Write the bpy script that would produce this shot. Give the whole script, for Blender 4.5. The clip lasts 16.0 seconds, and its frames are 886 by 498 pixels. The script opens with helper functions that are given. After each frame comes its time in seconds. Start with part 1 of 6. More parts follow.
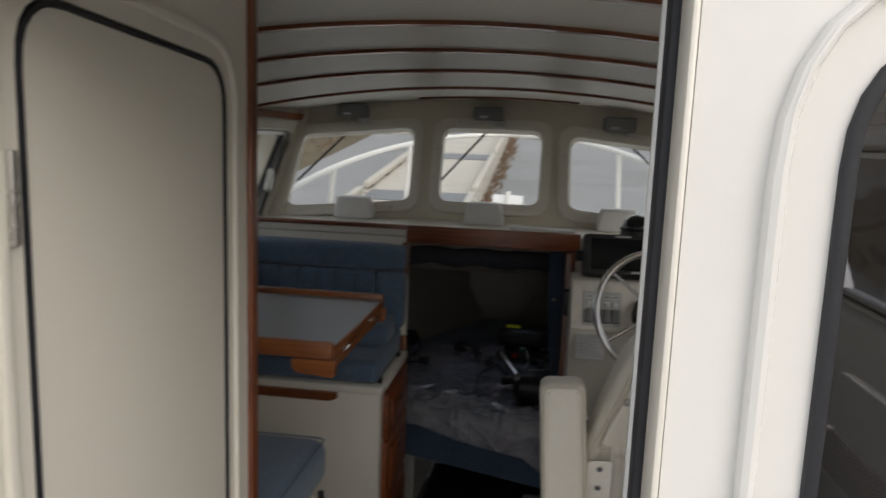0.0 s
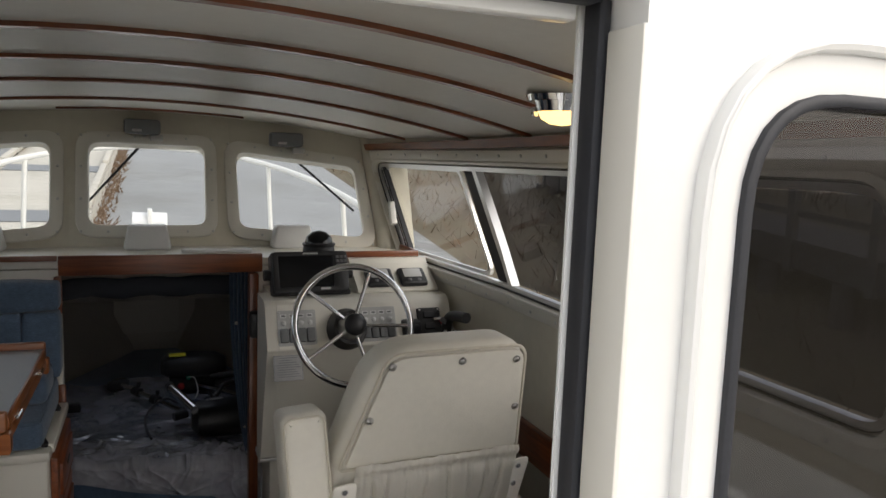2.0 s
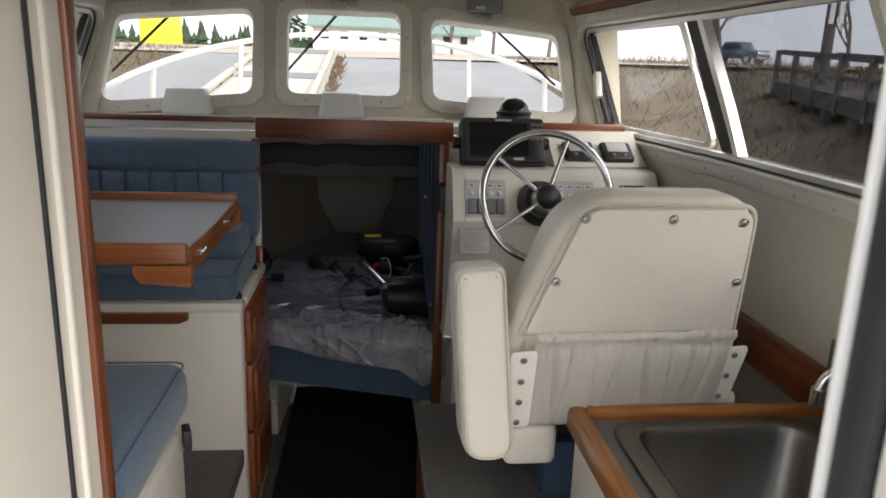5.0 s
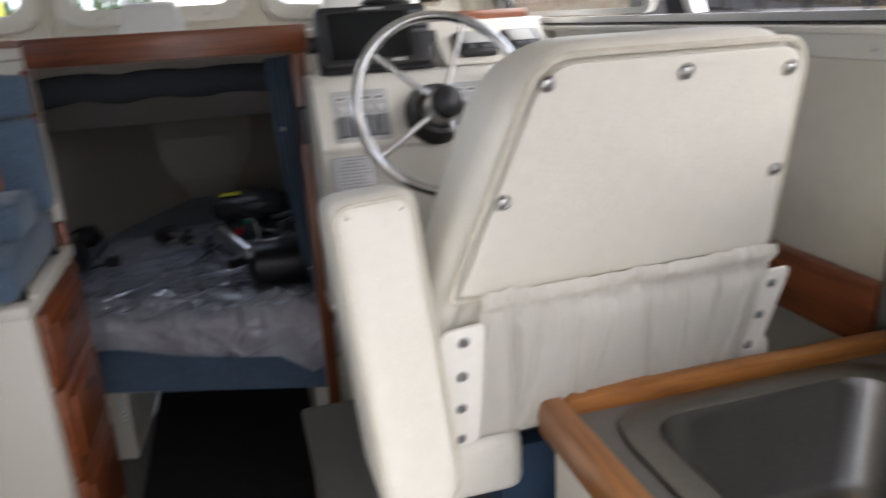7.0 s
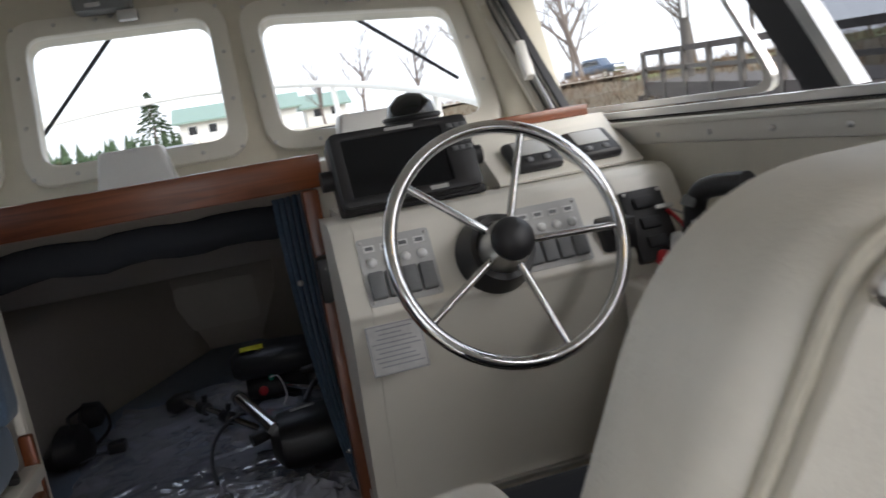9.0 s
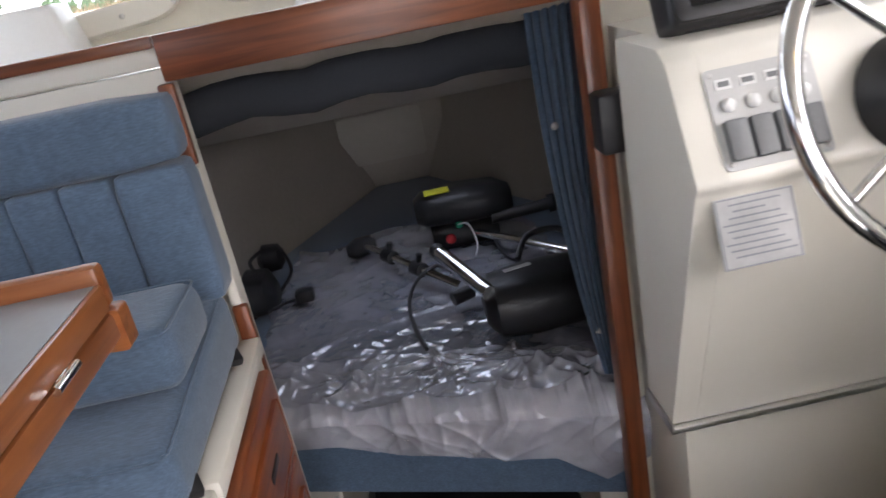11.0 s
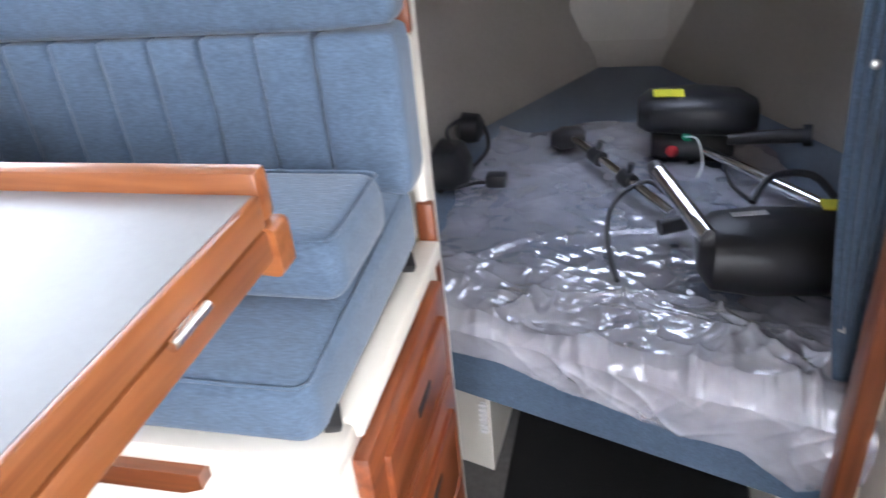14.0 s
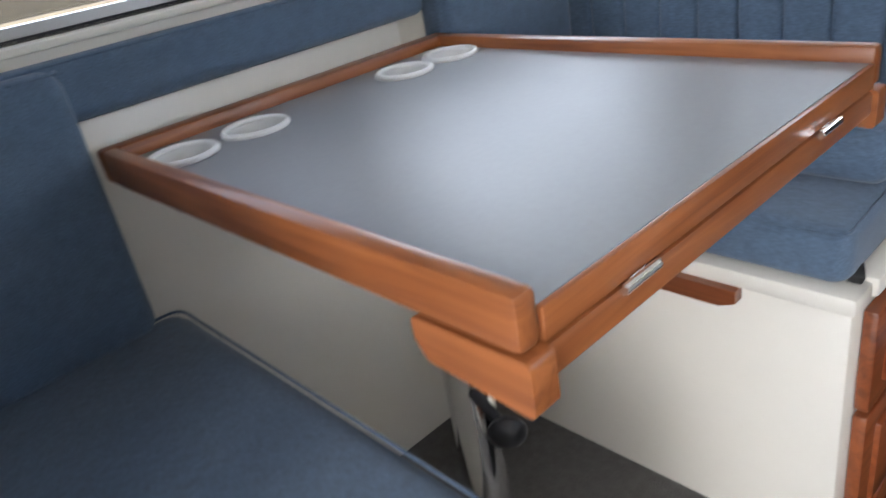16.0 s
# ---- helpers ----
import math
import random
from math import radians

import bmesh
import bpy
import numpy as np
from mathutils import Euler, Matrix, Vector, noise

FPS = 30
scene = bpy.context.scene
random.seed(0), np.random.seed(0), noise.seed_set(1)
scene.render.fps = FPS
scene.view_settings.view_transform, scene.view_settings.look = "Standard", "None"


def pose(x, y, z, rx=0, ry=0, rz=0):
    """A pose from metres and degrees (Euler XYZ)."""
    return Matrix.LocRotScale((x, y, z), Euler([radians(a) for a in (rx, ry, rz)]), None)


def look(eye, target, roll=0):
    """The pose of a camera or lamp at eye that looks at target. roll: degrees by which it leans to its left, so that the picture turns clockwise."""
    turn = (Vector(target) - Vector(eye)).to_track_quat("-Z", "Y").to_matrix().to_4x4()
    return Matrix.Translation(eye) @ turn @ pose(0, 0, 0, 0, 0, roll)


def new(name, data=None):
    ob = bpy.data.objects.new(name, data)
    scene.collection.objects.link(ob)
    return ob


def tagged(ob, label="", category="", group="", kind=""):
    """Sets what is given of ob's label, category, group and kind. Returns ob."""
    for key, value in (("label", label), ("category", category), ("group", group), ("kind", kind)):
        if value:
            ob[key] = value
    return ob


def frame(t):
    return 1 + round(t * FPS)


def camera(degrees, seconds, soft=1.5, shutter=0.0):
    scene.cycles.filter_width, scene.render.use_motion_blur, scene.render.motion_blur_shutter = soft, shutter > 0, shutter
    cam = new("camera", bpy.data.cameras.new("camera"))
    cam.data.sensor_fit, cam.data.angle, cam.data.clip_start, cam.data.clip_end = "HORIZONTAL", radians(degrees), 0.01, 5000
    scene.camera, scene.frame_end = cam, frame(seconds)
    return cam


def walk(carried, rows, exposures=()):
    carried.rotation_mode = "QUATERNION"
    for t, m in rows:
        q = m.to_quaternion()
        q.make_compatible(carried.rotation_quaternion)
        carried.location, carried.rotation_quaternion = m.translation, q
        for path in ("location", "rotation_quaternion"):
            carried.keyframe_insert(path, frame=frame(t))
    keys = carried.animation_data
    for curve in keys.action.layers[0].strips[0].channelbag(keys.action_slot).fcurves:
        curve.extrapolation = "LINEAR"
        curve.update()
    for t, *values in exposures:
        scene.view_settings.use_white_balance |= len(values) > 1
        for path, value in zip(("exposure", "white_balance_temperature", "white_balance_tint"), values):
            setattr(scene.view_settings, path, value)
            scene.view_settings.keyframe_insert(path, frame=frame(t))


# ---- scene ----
cam = camera(62.6, 16.0, shutter=0.4)
SKY, LAMP = 0.12, 1.8
PATH = [
    (0, (0.053, -0.067, 1.682), (-0.21, 1.891, 1.375), 2.2),
    (0.5, (-0.038, 0.004, 1.702), (0.067, 1.986, 1.449), 1.4),
    (1, (-0.149, 0.041, 1.699), (0.241, 1.993, 1.501), 3.5),
    (1.5, (-0.157, 0.039, 1.691), (0.525, 1.904, 1.454), 2.8),
    (2, (-0.161, -0.001, 1.702), (0.574, 1.843, 1.456), 2.1),
    (2.5, (-0.175, 0.009, 1.696), (0.467, 1.878, 1.388), 8.1),
    (3, (-0.199, 0.049, 1.687), (0.51, 1.886, 1.335), 5.4),
    (3.5, (-0.188, 0.038, 1.685), (0.429, 1.904, 1.311), 2.7),
    (4, (-0.136, 0.06, 1.653), (0.368, 1.958, 1.276), 2.7),
    (4.5, (-0.087, 0.1, 1.595), (0.175, 2.039, 1.181), 3.1),
    (4.7, (-0.084, 0.128, 1.567), (0.124, 2.066, 1.119), 2.0),
    (6.8, (-0.026, 0.679, 1.328), (0.266, 2.564, 0.726), -1.1),
    (7, (-0.005, 0.72, 1.345), (0.496, 2.555, 0.727), -3.2),
    (7.5, (0.022, 0.776, 1.384), (0.776, 2.532, 0.794), -3.2),
    (8, (0.051, 0.876, 1.355), (0.89, 2.613, 0.828), -5.5),
    (8.5, (0.01, 1.021, 1.366), (0.742, 2.841, 0.977), -10.6),
    (9, (0.065, 1.161, 1.364), (0.523, 3.076, 1.016), -9.5),
    (9.5, (0.077, 1.283, 1.372), (0.436, 3.216, 1.003), -8.7),
    (10, (0.041, 1.366, 1.375), (0.344, 3.28, 0.88), -9.4),
    (10.2, (-0.01, 1.404, 1.372), (0.237, 3.304, 0.798), -10.8),
    (12.3, (-0.19, 1.762, 1.356), (-0.368, 3.509, 0.4), -7.2),
    (12.5, (-0.193, 1.782, 1.346), (-0.359, 3.487, 0.313), -6.4),
    (13, (-0.18, 1.806, 1.337), (-0.333, 3.441, 0.197), -6.2),
    (13.5, (-0.176, 1.807, 1.349), (-0.399, 3.448, 0.227), -5.5),
    (14, (-0.184, 1.773, 1.369), (-0.65, 3.438, 0.363), -5.9),
    (14.5, (-0.202, 1.725, 1.367), (-0.974, 3.316, 0.434), -7.1),
    (15, (-0.225, 1.632, 1.392), (-1.237, 3.112, 0.506), -9.8),
    (15.5, (-0.226, 1.489, 1.394), (-1.453, 2.804, 0.52), -10.2),
    (16, (-0.183, 1.377, 1.383), (-1.57, 2.514, 0.499), -10.5),
]
walk(cam, [(t, look(eye, target, roll)) for t, eye, target, roll in PATH],
     exposures=[(0, 0.0, 6600, 11), (1, 0.5, 6600, 11), (1.5, 0.45, 6600, 11), (3.5, 0.5, 6600, 11), (4.7, 0.92, 6600, 12), (6.8, 1.65, 6200, 14), (8, 1.5, 6200, 14), (8.5, 1.3, 6250, 13), (9, 1.05, 6250, 12), (9.5, 1.55, 6450, 14), (10.2, 2.05, 6450, 16), (12.5, 3.8, 6050, 16), (13.5, 3.9, 6050, 16), (14, 3.95, 6000, 15), (14.5, 3.65, 5950, 13), (15, 3.3, 5850, 9), (15.5, 3.0, 5900, 10), (16, 2.75, 6000, 12)])

# ---- world, sun, exposure ----
world = bpy.data.worlds.new("sky")
scene.world = world
world.use_nodes = True
wn = world.node_tree.nodes
sky = wn.new("ShaderNodeTexSky")
sky.sky_type = 'NISHITA'
sky.sun_disc = False
sky.sun_elevation, sky.sun_rotation = radians(31), radians(141)
sky.air_density, sky.dust_density, sky.ozone_density = 1.0, 5.0, 0.6
haze = wn.new("ShaderNodeMix")
haze.data_type = 'RGBA'
haze.inputs["Factor"].default_value = 0.75
haze.inputs["B"].default_value = (8.6, 8.9, 9.3, 1)
world.node_tree.links.new(sky.outputs[0], haze.inputs["A"])
world.node_tree.links.new(haze.outputs["Result"], wn["Background"].inputs["Color"])
wn["Background"].inputs["Strength"].default_value = SKY

sun = new("sun", bpy.data.lights.new("sun", 'SUN'))
sun.data.energy, sun.data.angle, sun.data.color = 1.15, radians(45), (1.0, 0.97, 0.93)
sun.matrix_world = look((12, -14.5, 11.5), (0, 0.5, 0))


# ---- materials ----
def material(name, base, rough=0.5, metal=0.0, var=0.12, scale=8.0, bump=0.0, bump_scale=200.0, dirt=None, dirt_amt=0.0, coat=0.0, sheen=0.0):
    """A surface with variation at two scales and fine relief."""
    m = bpy.data.materials.new(name)
    m.use_nodes = True
    nt, nodes = m.node_tree, m.node_tree.nodes
    b = nodes["Principled BSDF"]
    b.inputs["Roughness"].default_value, b.inputs["Metallic"].default_value = rough, metal
    b.inputs["Coat Weight"].default_value, b.inputs["Sheen Weight"].default_value = coat, sheen
    co = nodes.new("ShaderNodeTexCoord")
    n1, n2 = nodes.new("ShaderNodeTexNoise"), nodes.new("ShaderNodeTexNoise")
    n1.inputs["Scale"].default_value, n1.inputs["Detail"].default_value = scale, 6
    n2.inputs["Scale"].default_value, n2.inputs["Detail"].default_value = scale * 11, 4
    add = nodes.new("ShaderNodeMath")
    add.operation = 'MULTIPLY_ADD'
    add.inputs[1].default_value = 0.5
    half = nodes.new("ShaderNodeMath")
    half.operation = 'MULTIPLY'
    half.inputs[1].default_value = 0.5
    ramp = nodes.new("ShaderNodeValToRGB")
    lo = [c * (1 - var) for c in base]
    hi = [min(1, c * (1 + var)) for c in base]
    ramp.color_ramp.elements[0].color, ramp.color_ramp.elements[1].color = (*lo, 1), (*hi, 1)
    ramp.color_ramp.elements[0].position, ramp.color_ramp.elements[1].position = 0.3, 0.7
    for n in (n1, n2):
        nt.links.new(co.outputs["Object"], n.inputs["Vector"])
    nt.links.new(n2.outputs["Fac"], half.inputs[0])
    nt.links.new(n1.outputs["Fac"], add.inputs[0])
    nt.links.new(half.outputs[0], add.inputs[2])
    nt.links.new(add.outputs[0], ramp.inputs["Fac"])
    last = ramp.outputs["Color"]
    if dirt:
        n3 = nodes.new("ShaderNodeTexNoise")
        n3.inputs["Scale"].default_value, n3.inputs["Detail"].default_value, n3.inputs["Roughness"].default_value = scale * 0.35, 8, 0.7
        nt.links.new(co.outputs["Object"], n3.inputs["Vector"])
        r3 = nodes.new("ShaderNodeValToRGB")
        r3.color_ramp.elements[0].position, r3.color_ramp.elements[1].position = 0.5, 0.75
        r3.color_ramp.elements[1].color = (dirt_amt, dirt_amt, dirt_amt, 1)
        nt.links.new(n3.outputs["Fac"], r3.inputs["Fac"])
        mx = nodes.new("ShaderNodeMix")
        mx.data_type = 'RGBA'
        mx.inputs["B"].default_value = (*dirt, 1)
        nt.links.new(r3.outputs["Color"], mx.inputs["Factor"])
        nt.links.new(last, mx.inputs["A"])
        last = mx.outputs["Result"]
    nt.links.new(last, b.inputs["Base Color"])
    rr = nodes.new("ShaderNodeMapRange")
    rr.inputs["To Min"].default_value, rr.inputs["To Max"].default_value = max(0.02, rough * 0.85), min(1, rough * 1.18)
    nt.links.new(n1.outputs["Fac"], rr.inputs["Value"])
    nt.links.new(rr.outputs["Result"], b.inputs["Roughness"])
    if bump:
        nb = nodes.new("ShaderNodeTexNoise")
        nb.inputs["Scale"].default_value, nb.inputs["Detail"].default_value = bump_scale, 3
        nt.links.new(co.outputs["Object"], nb.inputs["Vector"])
        bp = nodes.new("ShaderNodeBump")
        bp.inputs["Strength"].default_value, bp.inputs["Distance"].default_value = bump, 0.004
        nt.links.new(nb.outputs["Fac"], bp.inputs["Height"])
        nt.links.new(bp.outputs["Normal"], b.inputs["Normal"])
    return m


def wood(name, dark, light, axis=0, rough=0.32):
    """Varnished timber with grain along one axis (0 x, 1 y, 2 z)."""
    m = bpy.data.materials.new(name)
    m.use_nodes = True
    nt, nodes = m.node_tree, m.node_tree.nodes
    b = nodes["Principled BSDF"]
    b.inputs["Roughness"].default_value, b.inputs["Coat Weight"].default_value, b.inputs["Coat Roughness"].default_value = rough, 0.25, 0.2
    co, mp = nodes.new("ShaderNodeTexCoord"), nodes.new("ShaderNodeMapping")
    s = [60, 60, 60]
    s[axis] = 4
    mp.inputs["Scale"].default_value = s
    n, w = nodes.new("ShaderNodeTexNoise"), nodes.new("ShaderNodeTexNoise")
    n.inputs["Scale"].default_value, n.inputs["Detail"].default_value, n.inputs["Distortion"].default_value = 1.0, 8, 0.8
    w.inputs["Scale"].default_value, w.inputs["Detail"].default_value = 5.0, 3
    nt.links.new(co.outputs["Object"], mp.inputs["Vector"])
    nt.links.new(mp.outputs["Vector"], n.inputs["Vector"])
    nt.links.new(co.outputs["Object"], w.inputs["Vector"])
    ad = nodes.new("ShaderNodeMath")
    ad.operation = 'MULTIPLY_ADD'
    ad.inputs[1].default_value = 0.4
    nt.links.new(w.outputs["Fac"], ad.inputs[0])
    ad2 = nodes.new("ShaderNodeMath")
    ad2.operation = 'MULTIPLY'
    ad2.inputs[1].default_value = 0.75
    nt.links.new(n.outputs["Fac"], ad2.inputs[0])
    nt.links.new(ad2.outputs[0], ad.inputs[2])
    ramp = nodes.new("ShaderNodeValToRGB")
    ramp.color_ramp.elements[0].position, ramp.color_ramp.elements[1].position = 0.38, 0.72
    ramp.color_ramp.elements[0].color, ramp.color_ramp.elements[1].color = (*dark, 1), (*light, 1)
    nt.links.new(ad.outputs[0], ramp.inputs["Fac"])
    nt.links.new(ramp.outputs["Color"], b.inputs["Base Color"])
    bp = nodes.new("ShaderNodeBump")
    bp.inputs["Strength"].default_value, bp.inputs["Distance"].default_value = 0.12, 0.002
    nt.links.new(n.outputs["Fac"], bp.inputs["Height"])
    nt.links.new(bp.outputs["Normal"], b.inputs["Normal"])
    return m


def fabric(name, base):
    """Woven upholstery: fine weave relief and flecked colour."""
    m = material(name, base, 0.95, 0, 0.16, 5.0, 0, 0, sheen=0.25)
    nt, nodes = m.node_tree, m.node_tree.nodes
    b = nodes["Principled BSDF"]
    co, mp = nodes.new("ShaderNodeTexCoord"), nodes.new("ShaderNodeMapping")
    mp.inputs["Scale"].default_value = (90, 420, 420)
    n = nodes.new("ShaderNodeTexNoise")
    n.inputs["Scale"].default_value, n.inputs["Detail"].default_value = 1.0, 2
    nt.links.new(co.outputs["Object"], mp.inputs["Vector"])
    nt.links.new(mp.outputs["Vector"], n.inputs["Vector"])
    old = b.inputs["Base Color"].links[0].from_socket
    mx = nodes.new("ShaderNodeMix")
    mx.data_type, mx.blend_type = 'RGBA', 'OVERLAY'
    mx.inputs["Factor"].default_value = 0.45
    nt.links.new(old, mx.inputs["A"])
    nt.links.new(n.outputs["Fac"], mx.inputs["B"])
    nt.links.new(mx.outputs["Result"], b.inputs["Base Color"])
    bp = nodes.new("ShaderNodeBump")
    bp.inputs["Strength"].default_value, bp.inputs["Distance"].default_value = 0.35, 0.002
    nt.links.new(n.outputs["Fac"], bp.inputs["Height"])
    nt.links.new(bp.outputs["Normal"], b.inputs["Normal"])
    return m


def glass_pane(name, tint, gloss):
    """A thin pane: clear with a faint mirror gloss that grows at grazing angles."""
    m = bpy.data.materials.new(name)
    m.use_nodes = True
    nt, nodes = m.node_tree, m.node_tree.nodes
    out = nodes["Material Output"]
    tr, gl, mx, lw = nodes.new("ShaderNodeBsdfTransparent"), nodes.new("ShaderNodeBsdfGlossy"), nodes.new("ShaderNodeMixShader"), nodes.new("ShaderNodeLayerWeight")
    tr.inputs["Color"].default_value = (*tint, 1)
    gl.inputs["Roughness"].default_value = 0.02
    pw, ma = nodes.new("ShaderNodeMath"), nodes.new("ShaderNodeMath")
    pw.operation, ma.operation = 'POWER', 'MULTIPLY_ADD'
    pw.inputs[1].default_value = 4.0
    ma.inputs[1].default_value, ma.inputs[2].default_value = 0.5, gloss
    nt.links.new(lw.outputs["Facing"], pw.inputs[0])
    nt.links.new(pw.outputs[0], ma.inputs[0])
    nt.links.new(ma.outputs[0], mx.inputs[0])
    nt.links.new(tr.outputs[0], mx.inputs[1])
    nt.links.new(gl.outputs[0], mx.inputs[2])
    nt.links.new(mx.outputs[0], out.inputs["Surface"])
    return m


def glowing(name, colour, strength):
    m = bpy.data.materials.new(name)
    m.use_nodes = True
    b = m.node_tree.nodes["Principled BSDF"]
    b.inputs["Base Color"].default_value = (*colour, 1)
    b.inputs["Emission Color"].default_value = (*colour, 1)
    b.inputs["Emission Strength"].default_value = strength
    return m


GELCOAT = material("cream_gelcoat", (0.76, 0.73, 0.655), 0.35, 0, 0.012, 3, 0.02, 60, coat=0.2)
WHITE_GEL = material("white_gelcoat", (0.82, 0.81, 0.78), 0.25, 0, 0.02, 4, 0.02, 60, (0.62, 0.6, 0.54), 0.15, 0.2)
LINER = material("headliner_vinyl", (0.79, 0.77, 0.71), 0.45, 0, 0.04, 3, 0.08, 400, (0.5, 0.47, 0.4), 0.15)
WALL_VINYL = material("wall_vinyl", (0.66, 0.62, 0.52), 0.5, 0, 0.05, 3, 0.15, 300, (0.45, 0.4, 0.3), 0.2)
TEAK_X = wood("teak_athwart", (0.085, 0.022, 0.009), (0.25, 0.075, 0.026), 0)
TEAK_Y = wood("teak_fore_aft", (0.085, 0.022, 0.009), (0.25, 0.075, 0.026), 1)
TEAK_Z = wood("teak_upright", (0.085, 0.022, 0.009), (0.25, 0.075, 0.026), 2)
OAK_X = wood("oiled_teak_athwart", (0.16, 0.046, 0.014), (0.38, 0.132, 0.042), 0)
OAK_Y = wood("oiled_teak_fore_aft", (0.16, 0.046, 0.014), (0.38, 0.132, 0.042), 1)
HONEY_X = wood("honey_teak_athwart", (0.17, 0.058, 0.013), (0.40, 0.160, 0.038), 0)
HONEY_Y = wood("honey_teak_fore_aft", (0.17, 0.058, 0.013), (0.40, 0.160, 0.038), 1)
BLUE = fabric("blue_upholstery", (0.088, 0.135, 0.205))
BLUE_DARK = material("blue_seam", (0.03, 0.06, 0.11), 0.95)
VINYL = material("cream_seat_vinyl", (0.78, 0.75, 0.67), 0.38, 0, 0.04, 5, 0.18, 260, (0.66, 0.60, 0.46), 0.25)
VINYL_PIPE = material("seat_piping", (0.66, 0.62, 0.52), 0.45)
LAMINATE = material("grey_laminate", (0.135, 0.13, 0.122), 0.4, 0, 0.18, 30)
TABLETOP = material("grey_table_laminate", (0.25, 0.26, 0.275), 0.38, 0, 0.05, 12)
STEEL = material("brushed_steel", (0.62, 0.61, 0.59), 0.28, 1.0, 0.06, 20)
SINK_STEEL = material("satin_sink_steel", (0.22, 0.21, 0.195), 0.34, 1.0, 0.10, 14)
# seat vinyl again, its colour lightened to offset the shade of the folds
POCKET = material("lightened_pocket_vinyl", (0.90, 0.875, 0.81), 0.45, 0, 0.03, 6, 0.15, 200)
CHROME = material("chrome", (0.78, 0.78, 0.78), 0.07, 1.0, 0.03, 10)
BLACK = material("black_plastic", (0.018, 0.018, 0.02), 0.42, 0, 0.25, 30, 0.1, 500)
RUBBER = material("black_rubber", (0.02, 0.021, 0.026), 0.55, 0, 0.2, 30)
SCREEN = material("dark_screen", (0.008, 0.009, 0.011), 0.12, 0, 0.1, 5)
GREY_PLASTIC = material("grey_plastic", (0.16, 0.165, 0.17), 0.5, 0, 0.08, 20)
PANEL_GREY = material("light_grey_panel", (0.5, 0.5, 0.49), 0.45, 0, 0.05, 20)
WHITE_PLASTIC = material("white_plastic", (0.75, 0.75, 0.74), 0.4, 0, 0.03, 20)
ALU = material("white_aluminium", (0.72, 0.71, 0.67), 0.4, 0.1, 0.04, 20)
BARE_ALU = material("bare_aluminium", (0.7, 0.7, 0.69), 0.3, 1.0, 0.05, 20)
CARPET = material("grey_carpet", (0.12, 0.115, 0.11), 1.0, 0, 0.3, 60, 0.8, 250)
MAT = material("black_mat", (0.008, 0.008, 0.009), 0.95, 0, 0.4, 60, 0.8, 300)
CUDDY = material("cuddy_liner", (0.42, 0.38, 0.33), 0.85, 0, 0.06, 6, 0.3, 200)
CUDDY_PANEL = material("pale_access_panel", (0.45, 0.42, 0.365), 0.45, 0, 0.04, 5, 0.05, 80)
RED = material("red_plastic", (0.5, 0.02, 0.03), 0.4)
YELLOW = material("yellow_sticker", (0.75, 0.72, 0.05), 0.6)
WOOD_ORANGE_Y = wood("teak_drawer", (0.13, 0.032, 0.011), (0.31, 0.088, 0.028), 1)
LABEL_GREY = material("grey_paper", (0.52, 0.52, 0.52), 0.6)
GREEN = material("green_button", (0.02, 0.35, 0.2), 0.4)
PRINT = material("grey_print", (0.30, 0.31, 0.34), 0.7)
GLASS = glass_pane("clear_glass", (0.97, 0.98, 0.98), 0.01)
UNSEEN_HATCH_GLASS = glass_pane("unseen_hatch_acrylic", (0.68, 0.70, 0.74), 0.02)
SMOKED = glass_pane("smoked_glass", (0.58, 0.58, 0.60), 0.05)
SIDE_GLASS = glass_pane("side_glass", (0.52, 0.53, 0.55), 0.02)



